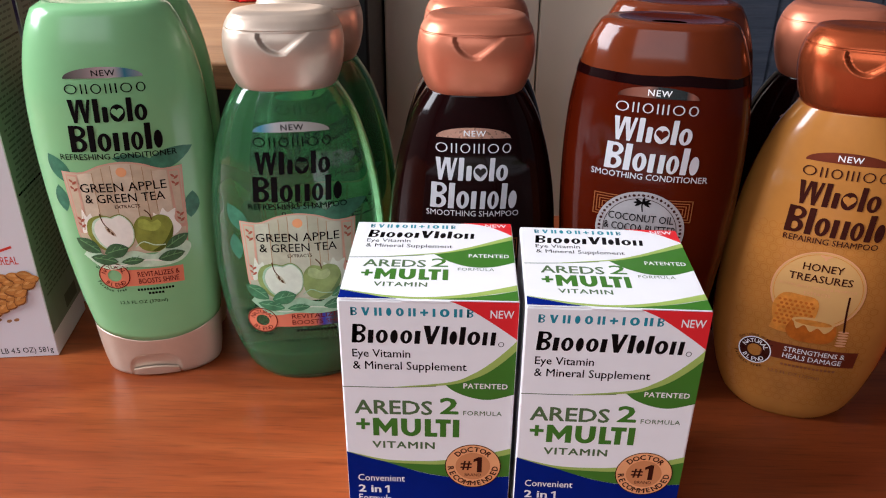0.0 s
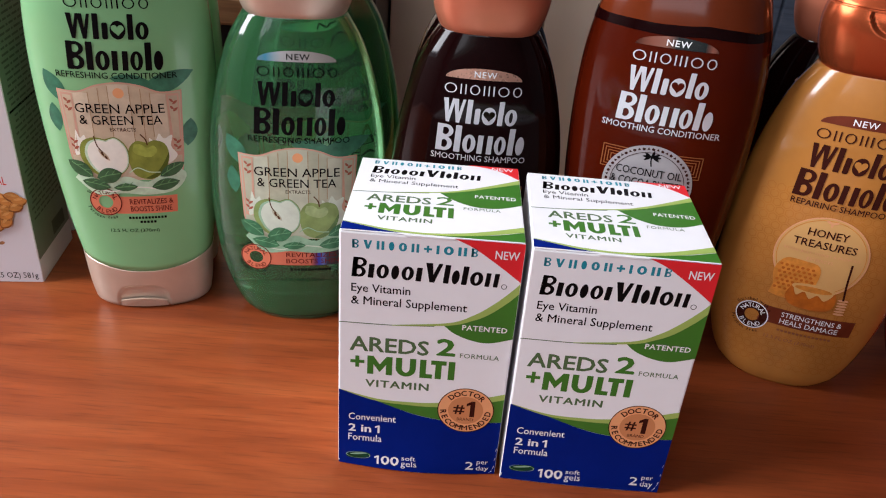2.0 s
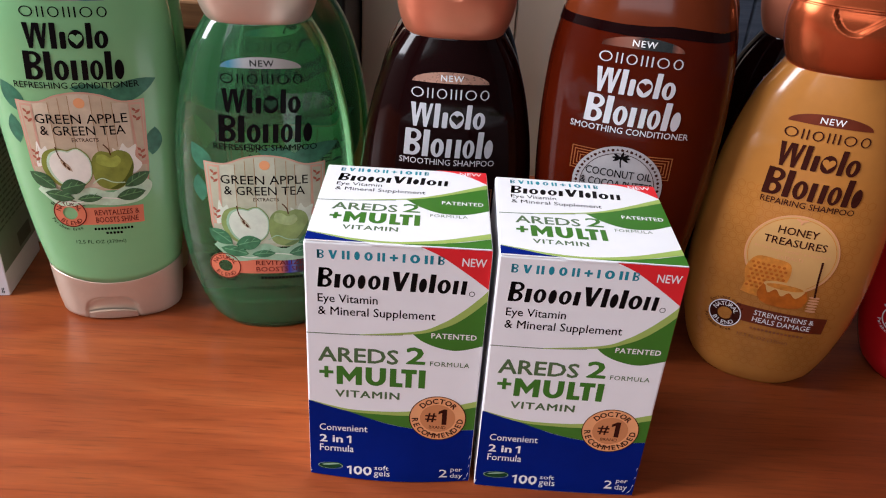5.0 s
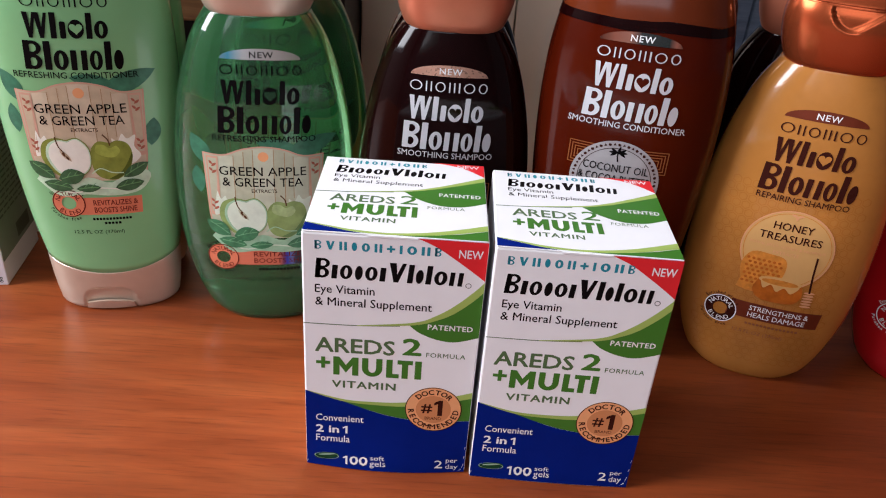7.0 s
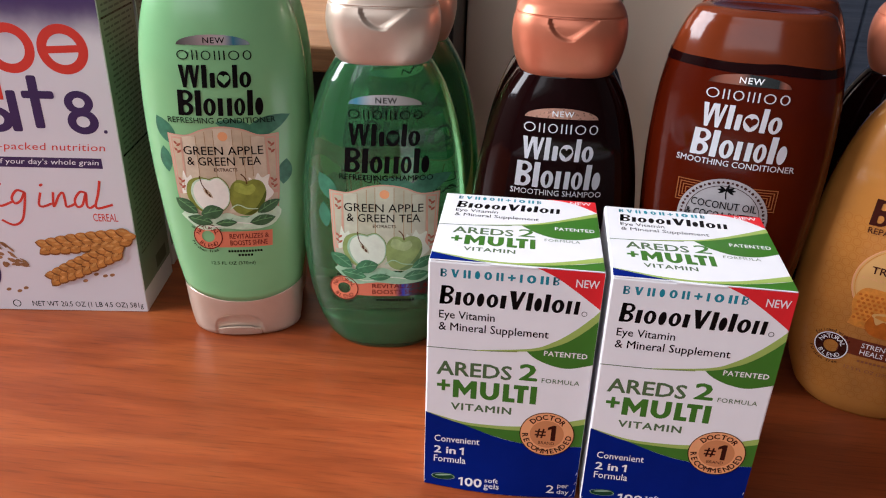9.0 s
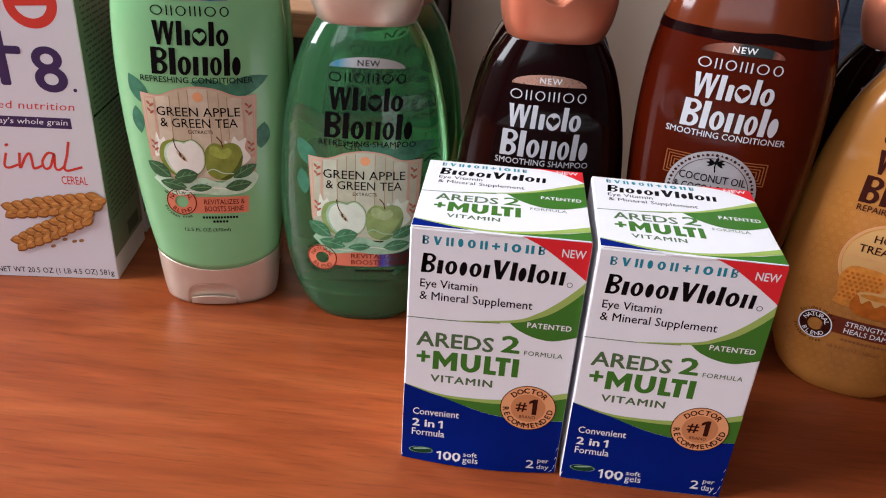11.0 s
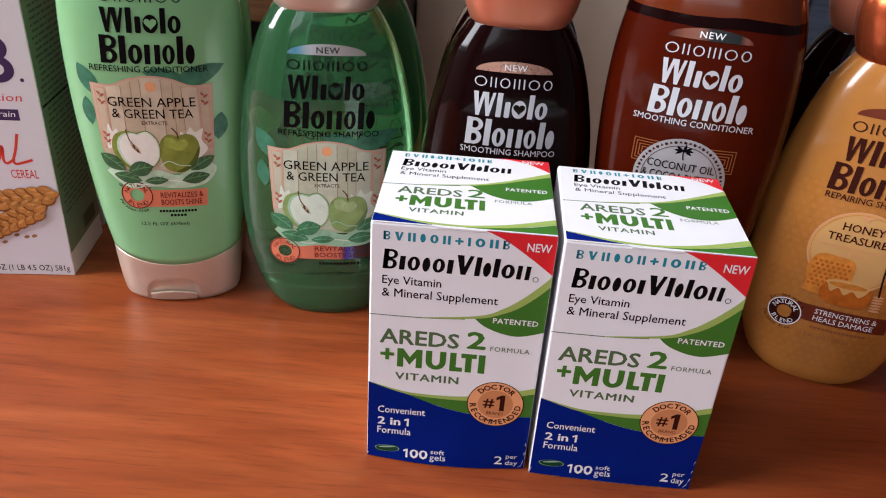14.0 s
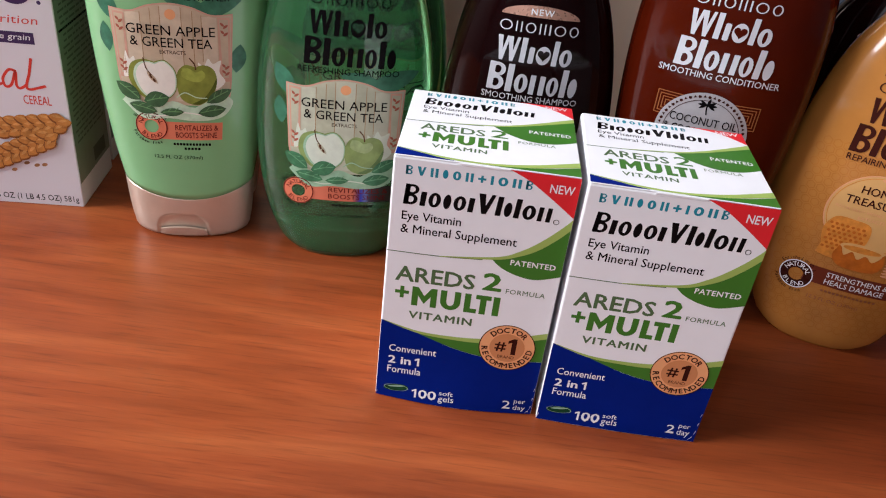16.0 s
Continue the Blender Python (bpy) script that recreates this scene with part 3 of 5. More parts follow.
def name_block(ob, front, du, dz, ink, dome_mat, dome_ink, kind_words, body_mat, half):
    """The upper print: a foil dome, the maker's bars, the mark and the kind of product."""
    st = 3.0
    dome = [(x + du, y + dz) for x, y in oval_points(-0.4, 163.6, 17.0, 4.9, 24, 0, 0, 180)]
    stick("foil_dome", poly(dome), front, 1, dome_mat, ob, step=st)
    stick("lettering", text("NEW", -4.8 + du, 164.5 + dz, 5.2 + du, 167.2 + dz, 0.25, 0, 1.15), front, 2, dome_ink, ob, step=st)
    wordmark("maker_bar", -17.6 + du, 156.8 + dz, 17.0 + du, 161.2 + dz, MAKER, front, 2, ink, ob, st, 0.30, 0.62)
    wordmark("mark_bar", -18.0 + du, 143.6 + dz, 15.8 + du, 154.6 + dz, WHOLE, front, 2, ink, ob, st, 0.13, 0.0, 0.05)
    stick("heart_shape", heart(3.3 + du, 147.9 + dz, 2.7), front, 3, body_mat, ob, step=st)
    wordmark("mark_bar", -20.0 + du, 129.8 + dz, 20.4 + du, 142.4 + dz, BLEND, front, 2, ink, ob, st, 0.13, 0.0, 0.05)
    stick("lettering", text(kind_words, -half + du, 126.0 + dz, half + du, 128.9 + dz, 0.12), front, 3, ink, ob, step=st)


def seal(ob, front, cx, cy, r, ring_mat, word_mat, outer_mat):
    stick("round_seal", ring(cx, cy, r, r * 0.44), front, 2, ring_mat, ob, step=3.0)
    stick("seal_edge", ring(cx, cy, r * 0.99, r * 0.92), front, 3, word_mat, ob, step=3.0)
    stick("lettering", arc_text("NATURAL", cx, cy, r * 0.70, 165, 15, r * 0.30), front, 3, word_mat, ob, step=3.0)
    stick("lettering", arc_text("BLEND", cx, cy, r * 0.70, 215, 325, r * 0.30, outward=False), front, 3, word_mat, ob, step=3.0)
    stick("lettering", arc_text("Enriched with a", cx, cy, r * 1.16, 150, 30, r * 0.22, bold=0.2), front, 2, outer_mat, ob, step=3.0)
    stick("lettering", arc_text("Paraben free", cx, cy, r * 1.16, 200, 300, r * 0.22, outward=False, bold=0.2), front, 2, outer_mat, ob, step=3.0)


def leaf_pts(cx, cy, length, wide, turn):
    c, s = math.cos(radians(turn)), math.sin(radians(turn))
    up = [(length * (t - 0.5), wide * 0.5 * math.sin(math.pi * t) ** 0.8) for t in spaced(0, 1, 8)]
    dn = [(x, -y) for x, y in up[1:-1]][::-1]
    return [(cx + c * x - s * y, cy + s * x + c * y) for x, y in up + dn]


def apple_art(ob, front, du, dz):
    """A plank panel with words, a cut and a whole green apple, and leaves."""
    st = 3.0

    def at(pts):
        return [(x * 1.02 + du, y + dz) for x, y in pts]
    for pts in (leaf_pts(-27, 121, 17, 8, 118), leaf_pts(-29, 106, 14, 6, 95), leaf_pts(20, 124, 26, 9, 22), leaf_pts(28, 99, 14, 7, 80), leaf_pts(6, 125, 18, 6, -8)):
        stick("tea_leaf", poly(at(pts)), front, 0, TEALEAF, ob, step=st)
    top = curve_through([(-25.8, 119.6), (-17, 119.2), (-9, 122.4), (0, 123.8), (9, 122.4), (17, 119.2), (25.8, 119.6)], 5)
    stick("panel_border", poly(at([(x * 1.025, y + 0.7) for x, y in top] + [(24.8, 88), (23.4, 76), (-23.4, 76), (-25.3, 88)])), front, 1, EDGEINK, ob, step=st)
    stick("plank_panel", poly(at(top + [(24.0, 88), (23.0, 76), (-23.0, 76), (-24.5, 88)])), front, 1.4, PLANK, ob, step=st)
    for k, (x0, x1, y1) in enumerate(((-19.4, -13.1, 119.0), (-4.4, 4.4, 123.2), (13.1, 19.4, 118.8))):
        stick("light_plank", poly(at([(x0, 78), (x1, 78), (x1, y1 - 0.4 * (k == 2)), ((x0 + x1) / 2, y1 + 0.3), (x0, y1 - 0.4 * (k == 0))])), front, 1.8, PLANK2, ob, step=st)
    for k, (x, y0, y1) in enumerate(((-13.0, 78, 119.6), (-8.6, 112, 121.6), (-4.5, 78, 122.8), (4.5, 92, 122.8), (9.2, 78, 121.4), (13.0, 98, 119.6))):
        stick("plank_joint", poly(at([(x - 0.16, y0), (x + 0.16, y0), (x + 0.16, y1), (x - 0.16, y1)])), front, 2.2, PLANKLINE, ob, step=st)
    for x0, x1 in ((-25.0, -19.8), (19.8, 25.0)):
        stick("panel_edge", poly(at([(x0 + 0.8 * (x0 < 0), 88), (x1 - 0.8 * (x0 > 0), 88), (x1, 118.6), (x0, 118.8)])), front, 2.6, EDGEINK, ob, step=st)
        stick("panel_inset", poly(at([(x0 + 1.4, 90), (x1 - 1.4, 90), (x1 - 0.7, 117.6), (x0 + 0.7, 117.8)])), front, 3, PLANK, ob, step=st)
        for y in (114.5, 111, 95, 92):
            stick("printed_sprig", poly(at(leaf_pts((x0 + x1) / 2 + 0.7, y, 2.8, 1.2, 40)), at(leaf_pts((x0 + x1) / 2 - 0.7, y + 1.0, 2.4, 1.1, 130))), front, 4, SPRIG, ob, step=st)
    stick("printed_tree", oval(du, 119.4 + dz, 2.4, 2.4, 14), front, 3, PEACH, ob, step=st)
    stick("lettering", text("GREEN APPLE", -19.9 + du, 109.7 + dz, 19.0 + du, 114.2 + dz, 0.04), front, 4, BLACK, ob, step=st)
    stick("lettering", text("& GREEN TEA", -18.7 + du, 104.1 + dz, 17.5 + du, 108.6 + dz, 0.04), front, 4, BLACK, ob, step=st)
    stick("lettering", text("EXTRACTS", -5.8 + du, 101.0 + dz, 5.6 + du, 102.8 + dz, 0.05), front, 4, BROWNINK, ob, step=st)
    stick("water_splash", poly(at(curve_through([(-25, 76), (-20, 80), (-12, 74), (-2, 78), (8, 75), (18, 82), (25, 78), (20, 70), (8, 68), (-4, 69), (-16, 68), (-25, 76)], 4)[:-1])), front, 3, SPLASH, ob, step=st)
    stick("water_splash", poly(at(curve_through([(11, 93), (10.5, 97.5), (13, 96), (15, 99.6), (17, 97), (20.6, 98.6), (19.6, 93), (22, 88), (17, 84), (11, 88), (11, 93)], 4)[:-1])), front, 3, FLESH, ob, step=st)
    stick("water_splash", poly(at(curve_through([(-22, 95), (-21, 101), (-19.6, 97), (-17.4, 98.6), (-17, 92), (-22.6, 88), (-22, 95)], 4)[:-1])), front, 3, FLESH, ob, step=st)
    stick("whole_apple", poly(at(curve_through([(9.4, 95.2), (12.8, 96.4), (17.0, 94.4), (18.4, 88.4), (16.2, 81.4), (11.2, 76.8), (6.2, 76.8), (2.2, 79.4), (0.6, 85.4), (1.2, 92.4), (4.8, 96.2), (9.4, 95.2)], 5)[:-1])), front, 4, APPLE, ob, step=st)
    stick("apple_edge", poly(at(curve_through([(18.2, 90), (18.2, 87), (16.0, 81.4), (11, 77.0), (7, 77.0), (12.2, 80), (15.8, 85), (18.2, 90)], 4)[:-1])), front, 4.3, APPLEDIM, ob, step=st)
    stick("apple_highlight", poly(at(curve_through([(3.6, 94.6), (6.4, 94.6), (9.2, 92.8), (12, 93.8), (13.4, 91), (10.4, 88), (5.4, 89), (2.8, 91.2), (3.6, 94.6)], 4)[:-1])), front, 4.3, APPLESHINE, ob, step=st)
    stick("apple_stalk", stroke([(9.6 + du, 94.0 + dz), (9.0 + du, 97.0 + dz), (7.0 + du, 99.6 + dz)], 0.6), front, 5, SEED, ob, step=st)
    stick("cut_apple_skin", poly(at(curve_through([(-8.8, 97.0), (-3.8, 98.0), (0.6, 92.6), (0.2, 83.6), (-4.6, 78.4), (-11, 77.6), (-16.8, 80.6), (-20.6, 87.6), (-19.2, 95.0), (-13.8, 97.8), (-8.8, 97.0)], 5)[:-1])), front, 5, APPLE, ob, step=st)
    stick("cut_apple_rim", poly(at(curve_through([(-8.6, 96.4), (-4.0, 97.6), (0.2, 92.4), (-0.1, 83.8), (-4.8, 78.8), (-10.6, 78.2), (-15.6, 81.8), (-18.4, 88.4), (-17.0, 94.4), (-12.8, 97.0), (-8.6, 96.4)], 5)[:-1])), front, 5.5, SPLASH, ob, step=st)
    stick("cut_apple", poly(at(curve_through([(-8.4, 95.8), (-4.2, 97.2), (-0.2, 92.2), (-0.5, 84.0), (-5.0, 79.2), (-10.2, 78.8), (-14.8, 82.4), (-17.2, 88.6), (-16.0, 93.8), (-12.4, 96.4), (-8.4, 95.8)], 5)[:-1])), front, 6, FLESH, ob, step=st)
    stick("apple_core", poly(at(leaf_pts(-10.0, 89.2, 7.4, 2.2, -52))), front, 7, PLANK, ob, step=st)
    stick("apple_seed", poly(at(oval_points(-10.6, 89.8, 0.5, 1.2, 10, 25)), at(oval_points(-9.2, 88.0, 0.5, 1.1, 10, 25))), front, 8, SEED, ob, step=st)
    stick("apple_stalk", stroke([(-10.4 + du, 90.4 + dz), (-12.6 + du, 93.6 + dz), (-13.6 + du, 98.6 + dz)], 0.5), front, 7, SEED, ob, step=st)
    stick("water_splash", stroke([(0 + du, 80 + dz), (4 + du, 82.6 + dz), (9 + du, 80.4 + dz), (14 + du, 80 + dz)], 0.5), front, 7, SPLASH, ob, step=st)
    stick("water_splash", stroke([(-18 + du, 72 + dz), (-9 + du, 70 + dz), (2 + du, 72.4 + dz), (13 + du, 71 + dz)], 0.6), front, 7, FLESH, ob, step=st)
    for k, (lx, ly, ln, wd, tn) in enumerate(((-21.5, 81.4, 13, 7.4, -36), (-15.5, 73.6, 13, 6.0, -12), (19.0, 81.0, 13, 6.0, 30), (15.5, 73.4, 13, 6.2, 10), (-2.5, 72.4, 11, 4.2, 4), (-9, 78.6, 12, 8.0, 14))):
        stick("herb_leaf", poly(at(leaf_pts(lx, ly, ln, wd, tn))), front, 7.4 + 0.25 * k, MINTLEAF, ob, step=st)
        c, z = math.cos(radians(tn)), math.sin(radians(tn))
        stick("herb_rib", stroke([(lx + du - 0.40 * ln * c, ly + dz - 0.40 * ln * z), (lx + du, ly + dz + 0.3), (lx + du + 0.40 * ln * c, ly + dz + 0.40 * ln * z)], 0.45), front, 7.5 + 0.25 * k, HERBLIGHT, ob, step=st)
        for off in (-0.2, 0.08):
            qx, qy = lx + du + off * ln * c, ly + dz + off * ln * z
            stick("herb_rib", stroke([(qx, qy + 0.2), (qx + 1.6 * c - 1.3 * z, qy + 1.6 * z + 1.3 * c + 0.4), (qx + 2.6 * c - 2.3 * z, qy + 2.6 * z + 2.3 * c)], 0.3), front, 7.5 + 0.25 * k, HERBLIGHT, ob, step=st)


def claim_band(ob, front, x0, x1, y0, y1, mat, ink, lines, slope=0.0, text_to=None):
    st = 3.0
    stick("claim_band", poly([(x0, y0), (x1, y0 + slope), (x1 + 0.6, y1 + slope), (x0 + 1.5, y1)]), front, 1, mat, ob, step=st)
    m = (y1 - y0) / 2
    a, b = max(x0 + 6.5, -6.0), (text_to or x1 - 1.5)
    stick("lettering", text(lines[0], a, y0 + m + 0.5, b, y1 - 1.3, 0.15), front, 3, ink, ob, step=st)
    stick("lettering", text(lines[1], a, y0 + 1.2, b - 0.8, y0 + m - 0.5, 0.15), front, 3, ink, ob, step=st)


def tiny_bars(ob, front, x0, x1, y, h, ink, n, level=2):
    step = (x1 - x0) / n
    made = [poly(rounded(x0 + i * step, y, x0 + (i + 0.72) * step, y + h, 0.2)) for i in range(n)]
    stick("small_print", joined(*made), front, level, ink, ob, step=3.0)


def thumb_dent(x, z):
    """The scooped thumb rest under the lid's edge."""
    zt = 0.1832
    if z > zt or x < -0.0098 or x > 0.0124:
        return 0.0
    low = -0.0098 * math.sqrt(max(0.0, 1 - (x / 0.0098) ** 2)) if x < 0 else -0.0098 * (1 - x / 0.0124)
    t = (z - zt - low) / 0.0011
    if t <= 0:
        return 0.0
    return 0.0021 * min(1.0, t) * (1 - 0.55 * (x + 0.0098) / 0.0222)


CAP_Z = [0.1565, 0.158, 0.162, 0.169, 0.175, 0.181, 0.1855, 0.1885, 0.1902, 0.1910]
CAP_W = smooth_profile(CAP_Z, [0.0212, 0.0222, 0.0240, 0.0258, 0.0264, 0.0258, 0.0243, 0.0222, 0.0200, 0.0165])
CAP_D = smooth_profile(CAP_Z, [0.0142, 0.0150, 0.0163, 0.0176, 0.0182, 0.0178, 0.0164, 0.0143, 0.0118, 0.0090])


def shampoo_bottle(m, body_mat, cap_mat, label, group="shampoo bottles"):
    ob = thing("shampoo_bottle", m, label, "bottle", group)
    part("body", loft([0, 0.0012, 0.003, 0.006] + spaced(0.01, 0.152, 46) + [0.154, 0.156, 0.1575], SH_W, SH_D, POWER, 80), body_mat, ob, smooth=True)
    cap = part("cap", loft(spaced(0.1565, 0.1833, 60), CAP_W, CAP_D, 2.5, 180, dent=thumb_dent), cap_mat, ob, smooth=True)
    part("cap_seam", loft([0.1829, 0.1846], lambda z: CAP_W(z) - 0.0006, lambda z: CAP_D(z) - 0.0006, 2.5, 80), cap_mat, cap)
    part("lid", loft(spaced(0.1839, 0.1910, 22), CAP_W, CAP_D, 2.5, 96, top_dish=0.0012), cap_mat, cap, smooth=True)
    return ob


BASE_W = smooth_profile([0, 0.0015, 0.005, 0.015, 0.0268], [0.0272, 0.0290, 0.0300, 0.0314, 0.0325])
BASE_D = smooth_profile([0, 0.0015, 0.005, 0.015, 0.0268], [0.0150, 0.0160, 0.0165, 0.0169, 0.0172])


def dipped(bm, low, high):
    """Lets the seam between bottle and cap dip in front and rise at the sides."""
    for v in bm.verts:
        z = v.co.z
        f = min(max((high - z) / (high - 0.0270), 0.0), 1.0) if z >= 0.0269 else min(max((z - low) / (0.0268 - low), 0.0), 1.0)
        q = min(abs(v.co.x) / 0.0326, 1.0) ** 2
        v.co.z += 0.0038 * (2 * q - 1) * f
    return bm


def conditioner_bottle(m, body_mat, cap_mat, label, group="conditioner bottles"):
    ob = thing("conditioner_bottle", m, label, "bottle", group)
    part("body", dipped(loft(spaced(0.0270, 0.1942, 60), CO_W, CO_D, POWER, 80, top_dish=0.0022), 0.008, 0.046), body_mat, ob, smooth=True)

    def tab(x, z):
        if z > 0.0145 or abs(x + 0.003) > 0.0128:
            return 0.0
        r = ((x + 0.003) / 0.0128) ** 4 + (max(z - 0.004, 0) / 0.0100) ** 2
        return 0.0016 * max(0.0, 1 - r) ** 0.3 if r < 1 else 0.0
    cap = part("cap", dipped(loft([0, 0.0008, 0.0016, 0.003] + spaced(0.004, 0.0268, 40), BASE_W, BASE_D, POWER, 180, dent=tab), 0.016, 0.046), cap_mat, ob, smooth=True)
    part("thumb_tab", poly_slab([(-15.0, 1.2), (9.0, 1.2), (8.4, 4.6), (3, 6.0), (-3, 6.4), (-9, 6.0), (-14.6, 4.6)], front_of(BASE_W, BASE_D), 0.0007), cap_mat, cap)
    return ob


def poly_slab(pts, surface, thick):
    bm = poly(pts)
    for k in range(-5, 4):
        bmesh.ops.bisect_plane(bm, geom=bm.verts[:] + bm.edges[:] + bm.faces[:], plane_co=(k * 3.0, 0, 0), plane_no=(1, 0, 0), dist=1e-4)
    for v in bm.verts:
        v.co = surface(v.co.x / 1000, v.co.y / 1000, thick)
    out = bmesh.ops.extrude_face_region(bm, geom=bm.faces[:])
    bmesh.ops.translate(bm, verts=[g for g in out["geom"] if isinstance(g, bmesh.types.BMVert)], vec=(0, thick * 2, 0))
    bmesh.ops.recalc_face_normals(bm, faces=bm.faces[:])
    return bm


# ---- the setting ----
def structure(name, bm, mat, label=""):
    return tagged(part(name, bm, mat), label, kind="structure")


X0, X1, Y0, Y1, Z0, Z1 = -1.96, 2.2, -2.1, 2.6, -0.75, 1.80
structure("floor", block(X0 - 0.1, X1 + 0.1, Y0 - 0.1, Y1 + 0.1, Z0 - 0.1, Z0), FLOORMAT, "brown wooden floor boards")
structure("ceiling", block(X0 - 0.1, X1 + 0.1, Y0 - 0.1, Y1 + 0.1, Z1, Z1 + 0.1), CEILPAINT, "plain painted ceiling")
structure("wall_east", block(X1, X1 + 0.1, Y0, Y1, Z0, Z1), BOUNCECUT, "unseen wall coloured dark to cut bounced light")
# Opening added to the unseen wall to hold the fill lamp.
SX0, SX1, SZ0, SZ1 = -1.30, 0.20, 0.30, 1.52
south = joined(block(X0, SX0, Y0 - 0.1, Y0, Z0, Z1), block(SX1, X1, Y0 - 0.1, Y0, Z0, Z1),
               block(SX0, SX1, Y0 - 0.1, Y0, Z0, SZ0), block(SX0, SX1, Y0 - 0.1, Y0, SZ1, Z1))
structure("wall_south", south, BOUNCECUT, "unseen dark wall with an opening added for the fill lamp")
structure("wall_north", block(X0, X1, Y1, Y1 + 0.1, Z0, Z1), BLUEWALL, "blue-grey painted wall of the far room")
# the west wall leaves an opening for the window
WY0, WY1, WZ0, WZ1 = -0.96, 0.68, 0.48, 1.70
west = joined(block(X0 - 0.1, X0, Y0, WY0, Z0, Z1), block(X0 - 0.1, X0, WY1, Y1, Z0, Z1),
              block(X0 - 0.1, X0, WY0, WY1, Z0, WZ0), block(X0 - 0.1, X0, WY0, WY1, WZ1, Z1))
structure("wall_west", west, WALLPAINT, "plain painted wall with a window opening")

# ---- table ----
table = thing("table", pose(0, 0, 0), "cherry-red wooden table with a glossy laminate top", "table")
part("tabletop", block(-0.95, 0.95, -0.48, 0.312, -0.030, 0.0, 0.003), TABLE, table)
for sx in (-0.9, 0.84):
    for sy in (-0.44, 0.24):
        part("leg", block(sx, sx + 0.06, sy, sy + 0.06, -0.75, -0.0302, 0.003), TABLE, table)

# ---- vitamin cartons ----
BW, BD, BH = 66.0, 64.0, 111.8


def carton_art(ob, S, top=False):
    """The print of the carton's front, and the same print squeezed on its lid."""
    if not top:
        stick("blue_panel", between([(0.2, 0.3), (33, 0.3), (65.8, 0.3)], [(0.2, 39.8), (15.2, 35), (29.4, 29.9), (41.2, 27.6), (53, 27.4), (65.8, 28.5)]), S, 0, BLUE, ob, step=2.75)
        stick("green_swoosh", between([(15.2, 35), (29.4, 30), (41.2, 27.7), (53, 27.5), (65.8, 28.6)], [(15.2, 35.2), (29, 34.2), (40, 34.4), (52, 36.4), (65.8, 40.6)]), S, 1, LEAF, ob)
        stick("lime_swoosh", between([(1, 39.5), (15.2, 35.1), (29, 34.1), (40, 34.3), (52, 36.3), (65.8, 40.5)], [(1, 39.7), (15.2, 36.2), (29, 35.7), (40, 36.5), (52, 38.9), (65.8, 43.4)]), S, 2, LIME, ob)
        stick("hair_line", stroke([(0.2, 72.3), (20, 72.4), (36, 73.4)], 0.35), S, 0, GREYINK, ob)
        stick("lime_swoosh", between([(20, 72.25), (41, 74.2), (50, 77.2), (56, 80.7), (62, 86.2), (65.8, 90.6)], [(20, 72.6), (41, 75.4), (50, 79.6), (57, 85.2), (63, 91.5), (65.8, 95)]), S, 1, LIME, ob)
        stick("green_field", poly(curve_through([(39.5, 74.1), (43.5, 70.8), (50, 68.2), (57, 67.5), (65.8, 70.2)]) + curve_through([(65.8, 90.8), (62, 86.4), (56, 80.9), (50, 77.4), (45, 75.4), (40.5, 74.3)])), S, 0, LEAF, ob)
        stick("red_corner", poly([(65.8, 111.4), (41, 111.4)] + curve_through([(43, 110.6), (48, 108.2), (53, 104.9), (59, 100.6), (65.8, 95.4)])), S, 0, RED, ob)
        stick("lettering", text("NEW", 55.6, 104.6, 64.2, 108.0, 0.25), S, 1, WHITE, ob)
        wordmark("maker_bar", 4.7, 104.7, 49.4, 108.2, EYE_MAKER, S, 0, TEAL, ob, 0.0, 0.42)
        wordmark("mark_bar", 4.6, 92.7, 57.6, 101.0, EYE_MARK, S, 0, BLACK, ob, 0.0, 0.16, 0.0, 0.08)
        stick("mark_sign", ring(60.0, 93.2, 1.1, 0.85, 16), S, 0, BLACK, ob)
        stick("lettering", text("Eye Vitamin", 4.6, 85.2, 26.3, 89.9, 0.16), S, 0, BLACK, ob)
        stick("lettering", text("& Mineral Supplement", 4.6, 79.6, 47.5, 84.5, 0.16), S, 0, BLACK, ob)
        stick("lettering", text("PATENTED", 46.4, 72.7, 63.3, 75.1, 0.45, 0, 1.1), S, 1, WHITE, ob)
        stick("lettering", text("AREDS", 4.2, 59.2, 34.6, 66.2, 0.45), S, 0, GREYINK, ob)
        stick("lettering", text("2", 37.4, 59.9, 44.8, 68.0, 0.6), S, 0, LEAF, ob)
        stick("lettering", text("FORMULA", 46.6, 59.6, 61.6, 61.8, 0.15, 0, 1.1), S, 0, GREYINK, ob)
        stick("plus_sign", poly([(4.6, 53.4), (10, 53.4), (10, 54.9), (4.6, 54.9)]), S, 0, LEAF, ob)
        stick("plus_sign", poly([(6.55, 51.4), (8.05, 51.4), (8.05, 56.9), (6.55, 56.9)]), S, 1, LEAF, ob)
        stick("lettering", heavy_multi(11.2, 48.4, 45.2, 57.3), S, 0, LEAF, ob)
        stick("lettering", text("VITAMIN", 10.6, 42.0, 35.6, 45.6, 0.55, 0, 1.15), S, 0, GREYINK, ob)
        stick("gold_seal", oval(51, 33.7, 11.3, 11.3, 48), S, 3, PEACH, ob, step=2.75)
        stick("seal_edge", ring(51, 33.7, 11.3, 10.95, 48), S, 4, BROWNINK, ob, step=2.75)
        stick("seal_centre", oval(51, 33.7, 7.0, 7.0, 40), S, 4, SEALGOLD, ob, step=2.75)
